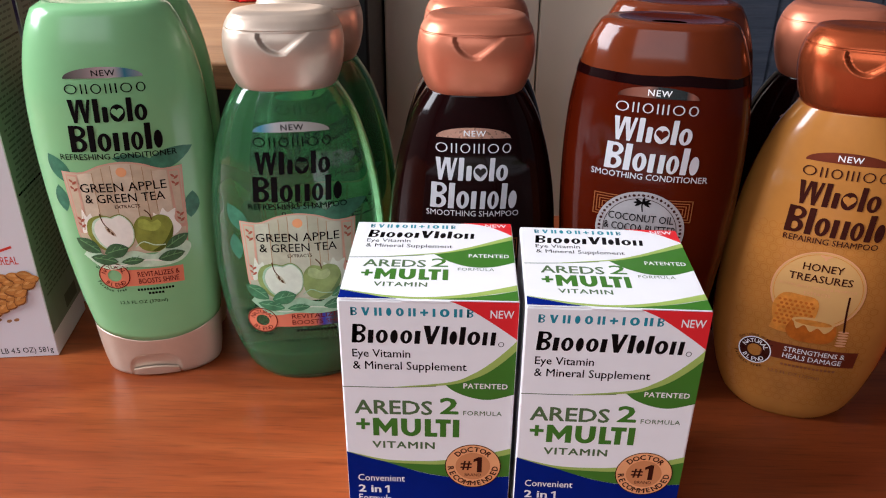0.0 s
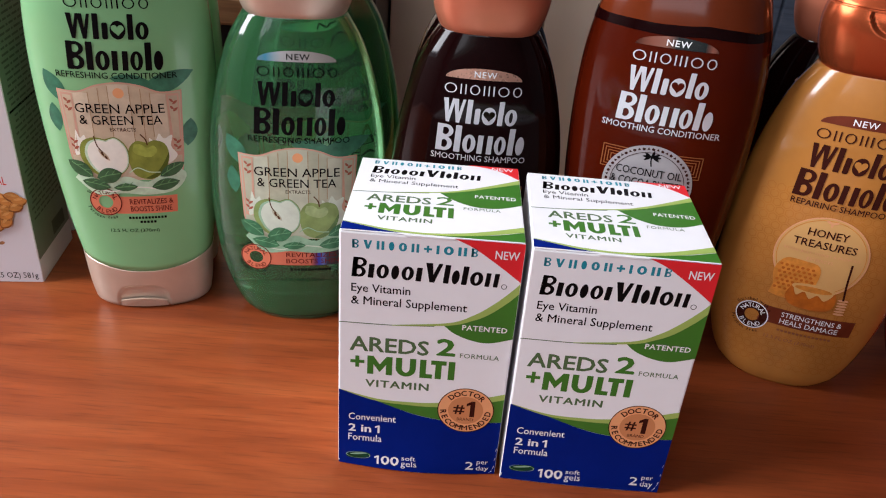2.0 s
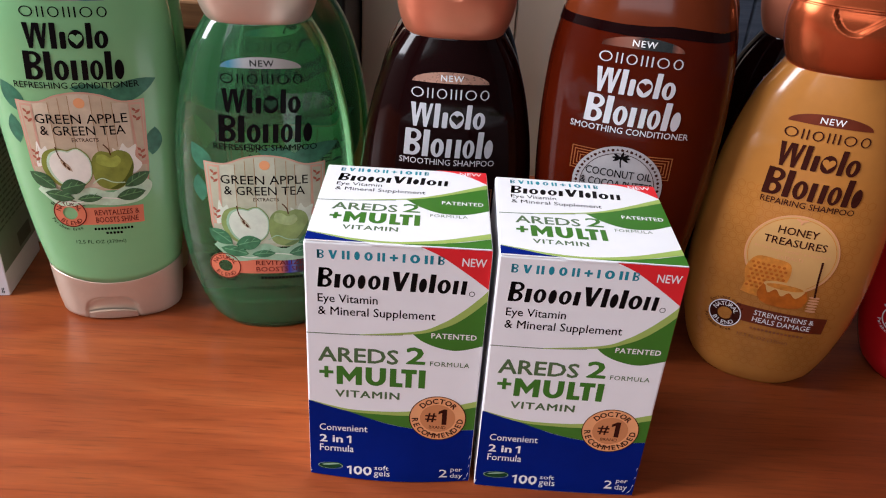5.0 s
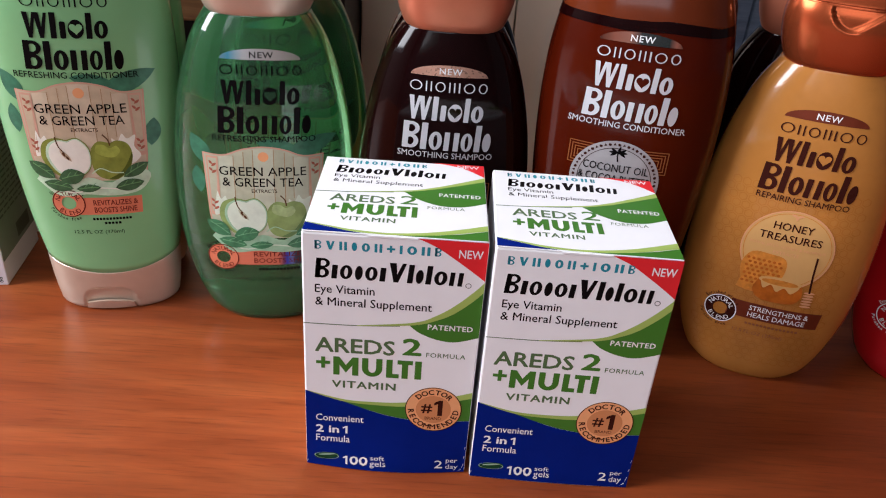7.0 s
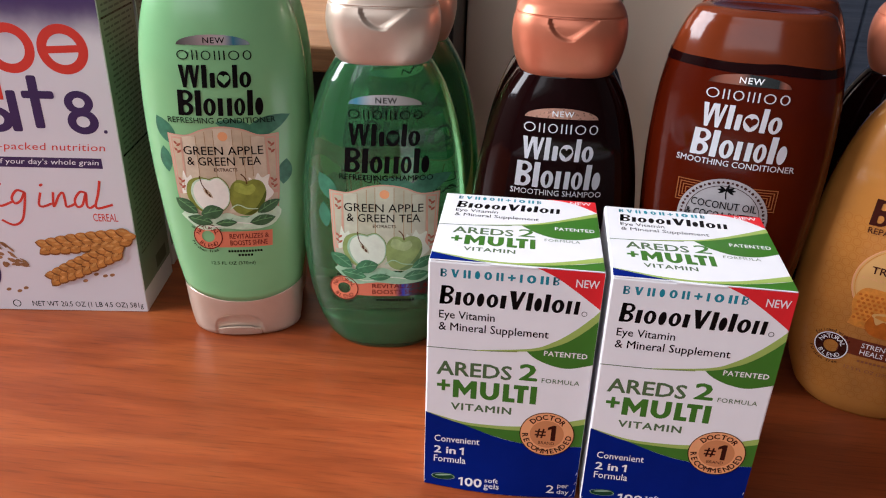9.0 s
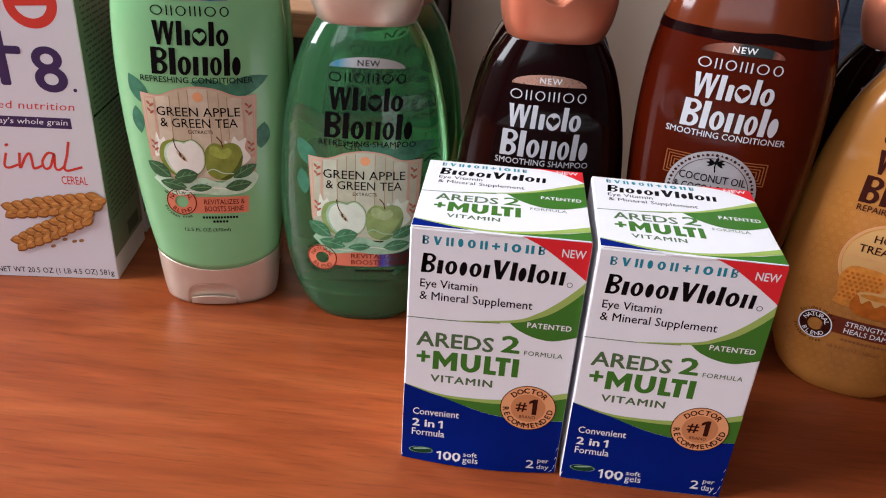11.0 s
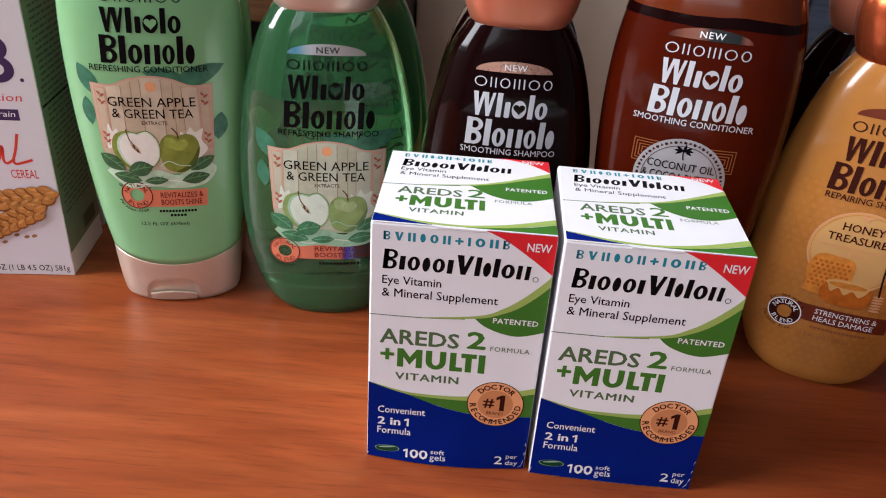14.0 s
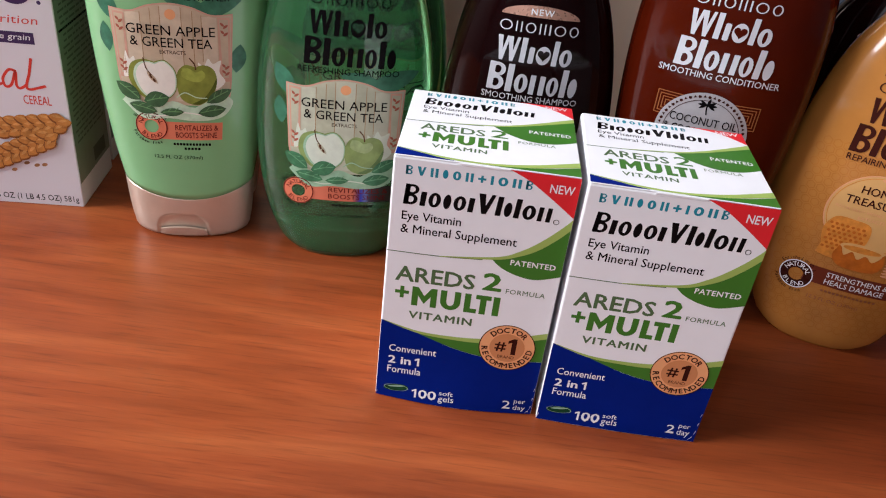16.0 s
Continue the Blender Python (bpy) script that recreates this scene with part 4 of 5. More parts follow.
        stick("lettering", arc_text("DOCTOR", 51, 33.7, 8.9, 142, 38, 2.5, bold=0.5), S, 5, BROWNINK, ob, step=2.75)
        stick("lettering", arc_text("RECOMMENDED", 51, 33.7, 8.9, 180, 362, 2.5, outward=False, bold=0.5), S, 5, BROWNINK, ob, step=2.75)
        stick("lettering", joined(*[poly([(x, 31.6), (x + 0.75, 31.6), (x + 1.45, 36.4), (x + 0.7, 36.4)]) for x in (46.7, 48.5)]), S, 5, BROWNINK, ob, step=2.75)
        stick("lettering", joined(*[poly([(46.0, y), (50.5, y), (50.6, y + 0.75), (46.1, y + 0.75)]) for y in (32.7, 34.5)]), S, 5.2, BROWNINK, ob, step=2.75)
        stick("lettering", poly([(52.7, 30.6), (54.6, 30.6), (54.6, 38.6), (53.2, 38.6), (51.2, 37.3), (51.2, 35.9), (52.7, 36.7)]), S, 5, BROWNINK, ob, step=2.75)
        stick("lettering", text("BRAND", 47.8, 28.4, 54.4, 29.9, 0.0), S, 5, BROWNINK, ob, step=2.75)
        stick("lettering", text("Convenient", 4.2, 24.4, 23.4, 27.9, 0.12), S, 2, WHITE, ob, step=2.75)
        stick("lettering", text("2 in", 4.2, 18.2, 13.6, 22.2, 0.55), S, 2, WHITE, ob, step=2.75)
        stick("lettering", figure_one(15.0, 18.2, 17.0, 22.2), S, 2, WHITE, ob, step=2.75)
        stick("lettering", text("Formula", 4.2, 13.4, 18.0, 17.0, 0.12), S, 2, WHITE, ob, step=2.75)
        stick("gel_capsule", oval(8.5, 5.4, 5.1, 1.75, 28, 9), S, 2, GEL, ob, step=2.75)
        stick("gel_edge", ring(8.5, 5.4, 5.1, 4.8, 28, 0.34), S, 3, GELTOP, ob, step=2.75)
        stick("gel_glint", oval(8.6, 6.2, 3.6, 0.45, 20, 9), S, 3, GELTOP, ob, step=2.75)
        stick("scuff", joined(*[poly([(x, y), (x + a, y + b), (x + a - 0.25, y + b + 0.2)]) for x, y, a, b in ((64.6, 2.2, 0.7, 2.4), (64.9, 7.5, 0.6, 1.6), (63.0, 0.7, 1.6, 1.1), (65.0, 12.5, 0.5, 1.8), (0.3, 1.0, 0.5, 1.2))]), S, 2, WHITE, ob)
        stick("lettering", figure_one(15.2, 1.9, 17.2, 6.0), S, 2, WHITE, ob, step=2.75)
        stick("lettering", text("00", 18.0, 1.8, 25.6, 6.1, 0.4), S, 2, WHITE, ob, step=2.75)
        stick("lettering", text("soft", 26.6, 4.6, 32.4, 7.0, 0.05), S, 2, WHITE, ob, step=2.75)
        stick("lettering", text("gels", 26.4, 1.2, 33.0, 4.1, 0.05), S, 2, WHITE, ob, step=2.75)
        stick("lettering", text("2", 53.2, 2.2, 56.6, 6.3, 0.15), S, 2, WHITE, ob, step=2.75)
        stick("lettering", text("per", 57.9, 4.5, 62.6, 7.0, 0.05), S, 2, WHITE, ob, step=2.75)
        stick("lettering", text("day", 57.8, 1.3, 63.0, 4.2, 0.05), S, 2, WHITE, ob, step=2.75)
        return
    stick("blue_panel", poly([(0.4, 0.5), (0.4, 6.3), (9, 3.7), (18, 1.3), (22, 0.5)]), S, 0, BLUE, ob)
    stick("green_swoosh", poly([(33, 0.5), (65.6, 0.5), (65.6, 7.6), (57, 4.6), (48, 2.4)]), S, 0, LEAF, ob)
    stick("lime_swoosh", between([(0.4, 6.3), (9, 3.7), (18, 1.3), (32, 0.6), (48, 2.5), (65.6, 7.7)], [(0.4, 6.6), (9, 4.6), (18, 2.7), (32, 1.9), (48, 4.9), (65.6, 11.6)]), S, 1, LIME, ob)
    stick("hair_line", stroke([(0.4, 31.2), (14, 32), (30, 34)], 0.5), S, 0, GREYINK, ob)
    stick("lime_swoosh", between([(14, 31.9), (35, 35.1), (45, 38.2), (53, 42), (65.6, 48.3)], [(14, 32.2), (35, 36.0), (45, 39.9), (53, 44.2), (65.6, 51.8)]), S, 1, LIME, ob)
    stick("green_field", poly(curve_through([(34, 34.9), (40, 29), (48, 25), (57, 25.2), (65.6, 29.2)]) + curve_through([(65.6, 48.4), (53, 42.1), (45, 38.3), (36, 35.2)])), S, 0, LEAF, ob)
    stick("red_corner", poly([(65.6, 63.6), (44, 63.6)] + curve_through([(47, 63.0), (53, 61.6), (59, 58.4), (65.6, 52.3)])), S, 0, RED, ob)
    stick("lettering", text("NEW", 54.6, 59.6, 63.6, 62.6, 0.25), S, 1, WHITE, ob)
    wordmark("maker_bar", 6, 57.8, 42, 61.0, EYE_MAKER, S, 0, TEAL, ob, 0.0, 0.42)
    wordmark("mark_bar", 5.8, 48.8, 49.6, 55.6, EYE_MARK, S, 0, BLACK, ob, 0.0, 0.16, 0.0, 0.08)
    stick("lettering", text("Eye Vitamin", 5.8, 43.8, 23.7, 47.6, 0.03), S, 0, BLACK, ob)
    stick("lettering", text("& Mineral Supplement", 5.8, 39.4, 41.0, 43.2, 0.03), S, 0, BLACK, ob)
    stick("lettering", text("PATENTED", 47.6, 32.6, 63.6, 35.4, 0.35, 0, 1.1), S, 1, WHITE, ob)
    stick("lettering", text("AREDS", 6.6, 24.0, 31.0, 29.8, 0.35), S, 0, GREYINK, ob)
    stick("lettering", text("2", 33.0, 24.6, 39.6, 31.4, 0.2), S, 0, LEAF, ob)
    stick("lettering", text("FORMULA", 43.4, 22.0, 57.4, 24.2, 0.02, 0, 1.1), S, 0, GREYINK, ob)
    stick("plus_sign", poly([(6.6, 18.3), (11, 18.3), (11, 19.7), (6.6, 19.7)]), S, 0, LEAF, ob)
    stick("plus_sign", poly([(8.1, 16.6), (9.5, 16.6), (9.5, 21.4), (8.1, 21.4)]), S, 1, LEAF, ob)
    stick("lettering", heavy_multi(12.0, 14.4, 39.8, 22.6), S, 0, LEAF, ob)
    stick("lettering", text("VITAMIN", 12.2, 9.2, 32.2, 12.4, 0.45, 0, 1.15), S, 0, GREYINK, ob)


def bulge(u, v):
    """How far the carton's foot swells forward."""
    return 0.0030 * max(0.0, math.sin(math.pi * min(max(u / 0.066, 0), 1))) * max(0.0, 1 - v / 0.045) ** 2


def vitamin_box(m, label, swell=1.0, rise=0.0):
    ob = thing("vitamin_box", m, label, "box", "vitamin boxes")
    w, d, h = BW / 1000, BD / 1000, BH / 1000
    bm = block(0, w, 0, d, 0, h - 0.0006, 0.0007)
    for axis, top, n in ((0, w, 12), (2, h, 20)):
        for k in range(1, n):
            co, no = [0, 0, 0], [0, 0, 0]
            co[axis], no[axis] = top * k / n, 1
            bmesh.ops.bisect_plane(bm, geom=bm.verts[:] + bm.edges[:] + bm.faces[:], plane_co=co, plane_no=no, dist=1e-5)
    for v in bm.verts:
        if v.co.y < 0.002:
            v.co.y -= swell * bulge(v.co.x, v.co.z)
    part("carton", bm, CARD, ob)
    lid = part("lid", block(0.0003, w - 0.0003, 0.0002, d - 0.0008, h - 0.0005, h, 0.0002, 1), CARD, ob)
    def face(u, v, off):
        b = swell * bulge(u, v)
        return Vector((u, -off - b, v + (b * 0.62 + rise * max(0.0, 1 - v / 0.09)) * min(1.0, v / 0.003)))
    carton_art(ob, face)
    carton_art(lid, lambda u, v, off: Vector((u, v, h + off)), top=True)
    part("tuck_slot", block(w * 0.35, w * 0.62, -0.0002, 0.0006, h - 0.0009, h - 0.0003), CARD, lid)
    return ob


vitamin_box(pose(0, 0, 0), "white, blue and green cardboard vitamin box on the table")
vitamin_box(pose(0.0680, -0.0021, 0, 0, 0, -1.24), "white, blue and green vitamin box beside its twin", 0.25, 0.0019)

# ---- bottles ----
mint = conditioner_bottle(pose(-0.118, 0.115, 0, 0, 0, 12), MINT, CHAMP, "pale green conditioner bottle standing on its champagne cap")
name_block(mint, CO_FRONT, -0.5, 0, BLACK, FOIL, BLACK, "REFRESHING CONDITIONER", MINT, 25.8)
apple_art(mint, CO_FRONT, -0.6, 0)
seal(mint, CO_FRONT, -13.6, 64.0, 7.6, SALMON, SALMONTEXT, BLACK)
claim_band(mint, CO_FRONT, -9.0, 19.0, 57.6, 67.0, SALMON, SALMONTEXT, ("REVITALIZES &", "BOOSTS SHINE"))
tiny_bars(mint, CO_FRONT, -4, 14, 54.6, 1.3, BLACK, 12)
tiny_bars(mint, CO_FRONT, 1, 9, 52.2, 1.3, BLACK, 5)
stick("lettering", text("12.5 FL OZ (370ml)", -13.6, 46.4, 9.4, 48.9, 0.03), CO_FRONT, 1, BLACK, mint, step=3.0)

green = shampoo_bottle(pose(-0.038, 0.1180, 0, 0, 0, 8) @ Matrix.Diagonal((1.035, 1, 1, 1)), GREENCLEAR, CHAMP, "translucent green shampoo bottle with a champagne flip cap")
name_block(green, SH_FRONT, 1.4, -25.4, BLACK, FOILB, BLACK, "REFRESHING SHAMPOO", GREENCLEAR, 22.6)
apple_art(green, SH_FRONT, 0.6, -26.0)
# Opaque dark green insert, added to darken the clear bottle's lower end.
part("thick_base", loft([0.0012, 0.003, 0.006, 0.010, 0.014, 0.018], lambda z: SH_W(z) - 0.003, lambda z: SH_D(z) - 0.003, POWER, 60), GEL, green, "dark green insert that darkens the clear foot", smooth=True)
seal(green, SH_FRONT, -20.4, 38.4, 7.4, SALMON, SALMONTEXT, BLACK)
claim_band(green, SH_FRONT, -16.0, 24.0, 34.6, 43.4, CLAIMREFLECT, SALMONTEXT, ("REVITALIZES &", "BOOSTS SHINE"))
tiny_bars(green, SH_FRONT, -4, 16, 31.4, 1.3, BLACK, 12)
stick("lettering", text("12.5 FL OZ (370ml)", -10.0, 24.4, 12.0, 26.8, 0.03), SH_FRONT, 1, BLACK, green, step=3.0)

# the clear bottle's print is paler and greener than the opaque one's
PALE = {
    PLANK: plain("pale_printed_plank", (0.44, 0.46, 0.33), 0.36, vary=0.10, scale=150),
    PLANK2: plain("pale_printed_plank_light", (0.50, 0.53, 0.40), 0.36, vary=0.10, scale=150),
    APPLE: plain("pale_apple_ink", (0.23, 0.33, 0.11), 0.36, vary=0.2, scale=160),
    APPLESHINE: plain("pale_apple_highlight_ink", (0.34, 0.45, 0.20), 0.36, vary=0.2, scale=220),
    APPLEDIM: plain("pale_apple_edge_ink", (0.12, 0.21, 0.07), 0.36, vary=0.2, scale=220),
    FLESH: plain("pale_apple_flesh_ink", (0.60, 0.68, 0.56), 0.36, vary=0.06, scale=200),
    SPLASH: plain("pale_splash_ink", (0.30, 0.50, 0.33), 0.36, vary=0.15, scale=250),
    MINTLEAF: plain("pale_herb_leaf_ink", (0.05, 0.18, 0.085), 0.36, vary=0.3, scale=260),
    HERBLIGHT: plain("pale_herb_rib_ink", (0.14, 0.34, 0.18), 0.36, vary=0.3, scale=260),
}
for piece in green.children:
    if piece.data.materials[0] in PALE:
        piece.data.materials[0] = PALE[piece.data.materials[0]]

dark = shampoo_bottle(pose(0.0495, 0.115, 0, 0, 0, 0), ESPRESSO, COPPER, "glossy espresso-brown shampoo bottle with a copper flip cap")
name_block(dark, SH_FRONT, 0.0, -25.8, SILVERINK, COPPERFOIL, WHITE, "SMOOTHING SHAMPOO", ESPRESSO, 21.8)


def coconut_art(ob, front, cx, cy):
    st = 3.0
    for sx in (-1, 1):
        for k in range(4):
            s = 5.5 - 1.3 * k
            stick("corner_ornament", frame_shape(cx + sx * 16.5 - s, cy + 9.0 - s + 2, cx + sx * 16.5 + s, cy + 9.0 + s + 2, 0.45, 0.1), front, 0, FAINTBROWN, ob, step=st)
    stick("round_label", oval(cx, cy, 20.0, 19.5, 56), front, 1, LABELSILVER, ob, step=st)
    made = []
    for i in range(56):
        a = radians(i * 360 / 56)
        x, y, s = cx + 18.3 * math.cos(a), cy + 17.8 * math.sin(a), 0.8
        made.append(poly([(x + s * math.cos(a + t), y + s * math.sin(a + t)) for t in ((0, 2.1, 4.2) if i % 2 else (0.5, 1.6, 2.7, 3.8, 5.0))]))
    stick("label_border", joined(*made), front, 2, BROWNINK, ob, step=st)
    stick("inner_line", ring(cx, cy, 16.6, 16.3, 48, 0.975), front, 2, BROWNINK, ob, step=st)
    stick("palm_tree", joined(stroke([(cx + 0.4, cy + 9.5), (cx - 0.1, cy + 12.2), (cx, cy + 14)], 0.6), *[poly(leaf_pts(cx + 2.0 * math.cos(radians(a)), cy + 14.0 + 1.1 * math.sin(radians(a)), 4.4, 1.3, a)) for a in (-35, 0, 35, 80, 145, 180, 215)]), front, 2, BLACK, ob, step=st)
    stick("lettering", text("COCONUT OIL", cx - 14.6, cy + 4.4, cx + 14.6, cy + 8.2, 0.12), front, 3, BLACK, ob, step=st)
    stick("lettering", text("& COCOA BUTTER", cx - 16.2, cy - 0.8, cx + 16.2, cy + 3.0, 0.12), front, 3, BLACK, ob, step=st)
    stick("lettering", text("EXTRACTS", cx - 6.0, cy - 4.2, cx + 6.0, cy - 2.4, 0.05), front, 3, BLACK, ob, step=st)
    stick("coconut_half", oval(cx - 2, cy - 11, 8, 5.5, 30), front, 3, BROWNINK, ob, step=st)
    stick("coconut_flesh", oval(cx - 2, cy - 10.2, 7, 4.4, 30), front, 4, FLESH, ob, step=st)


coconut_art(dark, SH_FRONT, 0, 72.0)
seal(dark, SH_FRONT, -19.0, 38.0, 7.4, PEACH2, WHITE, WHITE)

cocoa = conditioner_bottle(pose(0.1318, 0.105, 0, 0, 0, -13) @ Matrix.Diagonal((1, 1, 0.985, 1)), COCOA, COPPER, "red-brown conditioner bottle with white print on a copper cap")
name_block(cocoa, CO_FRONT, -0.3, 0.0, SILVERINK, DARKFOIL, WHITE, "SMOOTHING CONDITIONER", COCOA, 25.4)
coconut_art(cocoa, CO_FRONT, -1.2, 100.6)
seal(cocoa, CO_FRONT, -15.0, 62.0, 7.4, PEACH2, WHITE, WHITE)

part("empty_top", loft(spaced(0.1722, 0.1942, 20), lambda z: CO_W(z) + 0.00012, lambda z: CO_D(z) + 0.00012, POWER, 80, top_dish=0.0022), COCOATOP, cocoa, "paler empty top above the liquid", smooth=True)
bm = loft(spaced(0.1690, 0.1732, 6), lambda z: CO_W(z) + 0.00024, lambda z: CO_D(z) + 0.00024, POWER, 120, close=False)
for v in bm.verts:
    v.co.z += 0.0006 * noise.noise(Vector((v.co.x * 90, v.co.y * 90, v.co.z * 200))) + 0.0004 * math.sin(v.co.x * 160)
part("dark_band", bm, ESPRESSO, cocoa, "uneven dark liquid line", smooth=True)

honey = shampoo_bottle(pose(0.2140, 0.0955, 0, 0, 0, -19), HONEY, DARKCOPPER, "pearly honey-gold shampoo bottle with a dark copper cap")
name_block(honey, SH_FRONT, 1.8, -28.0, BROWNINK, REDFOIL, WHITE, "REPAIRING SHAMPOO", HONEY, 19.6)


def honey_art(ob, front):
    st = 3.0
    cx, cy = 2.0, 74.5
    cells = []
    for j in range(26):
        for i in range(14):
            x, y = -29.0 + i * 4.2 + (j % 2) * 2.1, 12 + j * 3.64
            if abs(x) < 30 and abs(x) < 1000 * SH_W(y / 1000) - 8:
                bm = bmesh.new()
                o = [bm.verts.new((x + 2.1 * math.sin(radians(60 * q)), y + 2.1 * math.cos(radians(60 * q)), 0)) for q in range(6)]
                n = [bm.verts.new((x + 1.65 * math.sin(radians(60 * q)), y + 1.65 * math.cos(radians(60 * q)), 0)) for q in range(6)]
                for q in range(6):
                    bm.faces.new((o[q], n[q], n[(q + 1) % 6], o[(q + 1) % 6]))
                cells.append(bm)
    stick("comb_print", joined(*cells), front, 0, HONEYCELL, ob)
    stick("round_label", oval(cx, cy, 20.2, 20.2, 56), front, 1, CREAM, ob, step=st)
    stick("label_edge", ring(cx, cy, 20.2, 19.6, 56), front, 2, PEACH2, ob, step=st)
    stick("inner_edge", ring(cx, cy, 18.9, 18.6, 56), front, 2, COMB, ob, step=st)
    stick("bee_shape", joined(*[poly(leaf_pts(cx + dx, 92.0 + dy, ln, 1.2, a)) for dx, dy, ln, a in ((-1.3, 0.5, 3, 160), (1.3, 0.5, 3, 20), (0, -0.6, 2.6, 90))]), front, 3, PEACH2, ob, step=st)
    stick("lettering", text("HONEY", cx - 8.6, 84.6, cx + 8.6, 88.4, 0.2), front, 3, BROWNINK, ob, step=st)
    stick("lettering", text("TREASURES", cx - 13.6, 79.0, cx + 13.6, 82.8, 0.2), front, 3, BROWNINK, ob, step=st)
    stick("lettering", text("ROYAL JELLY, HONEY & PROPOLIS", cx - 16.4, 75.2, cx + 16.4, 76.9, 0.0), front, 3, PEACH2, ob, step=st)
    stick("lettering", text("EXTRACTS", cx - 5.6, 72.2, cx + 5.6, 73.8, 0.0), front, 3, PEACH2, ob, step=st)
    stick("honeycomb", poly(curve_through([(-14, 56), (-15.5, 64), (-12, 71), (-4, 71.5), (3, 70), (4, 62), (0, 52), (-8, 50), (-15, 51)], 4)), front, 3, COMB, ob, step=st)
    cells = []
    for i in range(7):
        for j in range(7):
            x, y = -13 + i * 2.3 + (j % 2) * 1.15, 55 + j * 2.1
            if x < 3 - 0.2 * (j < 2):
                cells.append(oval(x, y, 0.8, 0.75, 6))
    stick("comb_pattern", joined(*cells), front, 4, AMBER, ob, step=st)
    stick("honey_pot", poly(curve_through([(-6, 58), (-7.6, 52), (-4, 47.6), (4, 46.8), (12, 48), (14.5, 53), (13, 58.5)], 4)), front, 5, AMBER, ob, step=st)
    stick("pot_rim", oval(3.6, 58.2, 9.6, 2.3, 30), front, 6, CREAM, ob, step=st)
    stick("pot_honey", oval(3.6, 57.8, 8.2, 1.5, 30), front, 7, COMB, ob, step=st)
    stick("honey_drip", poly(curve_through([(-5, 57.4), (-3, 53.5), (0, 56), (3, 52.8), (6, 55.4), (9.5, 53), (12.4, 57.6), (4, 56.6)], 4)), front, 6, CREAM, ob, step=st)
    stick("honey_dipper", stroke([(15.8, 74), (16.4, 64), (17.4, 55)], 0.9), front, 6, BROWNINK, ob, step=st)
    stick("dipper_head", joined(*[oval(17.4, 55 - k * 1.5, 2.4, 0.6, 14) for k in range(6)]), front, 6, PEACH2, ob, step=st)


honey_art(honey, SH_FRONT)
seal(honey, SH_FRONT, -18.6, 36.0, 7.6, BROWNINK, WHITE, BROWNINK)
claim_band(honey, SH_FRONT, -16.0, 26.0, 34.6, 43.6, REDFOIL, WHITE, ("STRENGTHENS &", "HEALS DAMAGE"), text_to=21.0)
tiny_bars(honey, SH_FRONT, -6, 19, 31.4, 1.2, FAINTBROWN, 14)
stick("lettering", text("12.5 FL OZ (370ml)", -10.6, 25.6, 12.6, 28.0, 0.05), SH_FRONT, 1, FAINTBROWN, honey, step=3.0)

red = shampoo_bottle(pose(0.3035, 0.090, 0, 0, 0, -33), REDPL, COPPER, "bright red shampoo bottle with white print on the table")
seal(red, SH_FRONT, -19.4, 36.0, 7.6, REDPL, WHITE, WHITE)
claim_band(red, SH_FRONT, -13.0, 26.0, 34.6, 43.6, REDFOIL, WHITE, ("STRENGTHENS &", "HEALS DAMAGE"), text_to=21.0)

# the second row, behind
tagged(copy_thing(mint, pose(-0.1250, 0.151, 0, 0, 0, 10)), "pale green conditioner bottle in the second row")
tagged(copy_thing(green, pose(-0.0350, 0.165, 0, 0, 0, 6)), "translucent green shampoo bottle in the second row")
tagged(copy_thing(dark, pose(0.0500, 0.158, 0, 0, 0, 0)), "espresso-brown shampoo bottle in the second row")
tagged(copy_thing(cocoa, pose(0.1455, 0.1465, 0, 0, 0, -12)), "red-brown conditioner bottle in the second row")
tagged(copy_thing(dark, pose(0.2210, 0.145, 0, 0, 0, -18)), "espresso-brown shampoo bottle behind the honey-gold one")

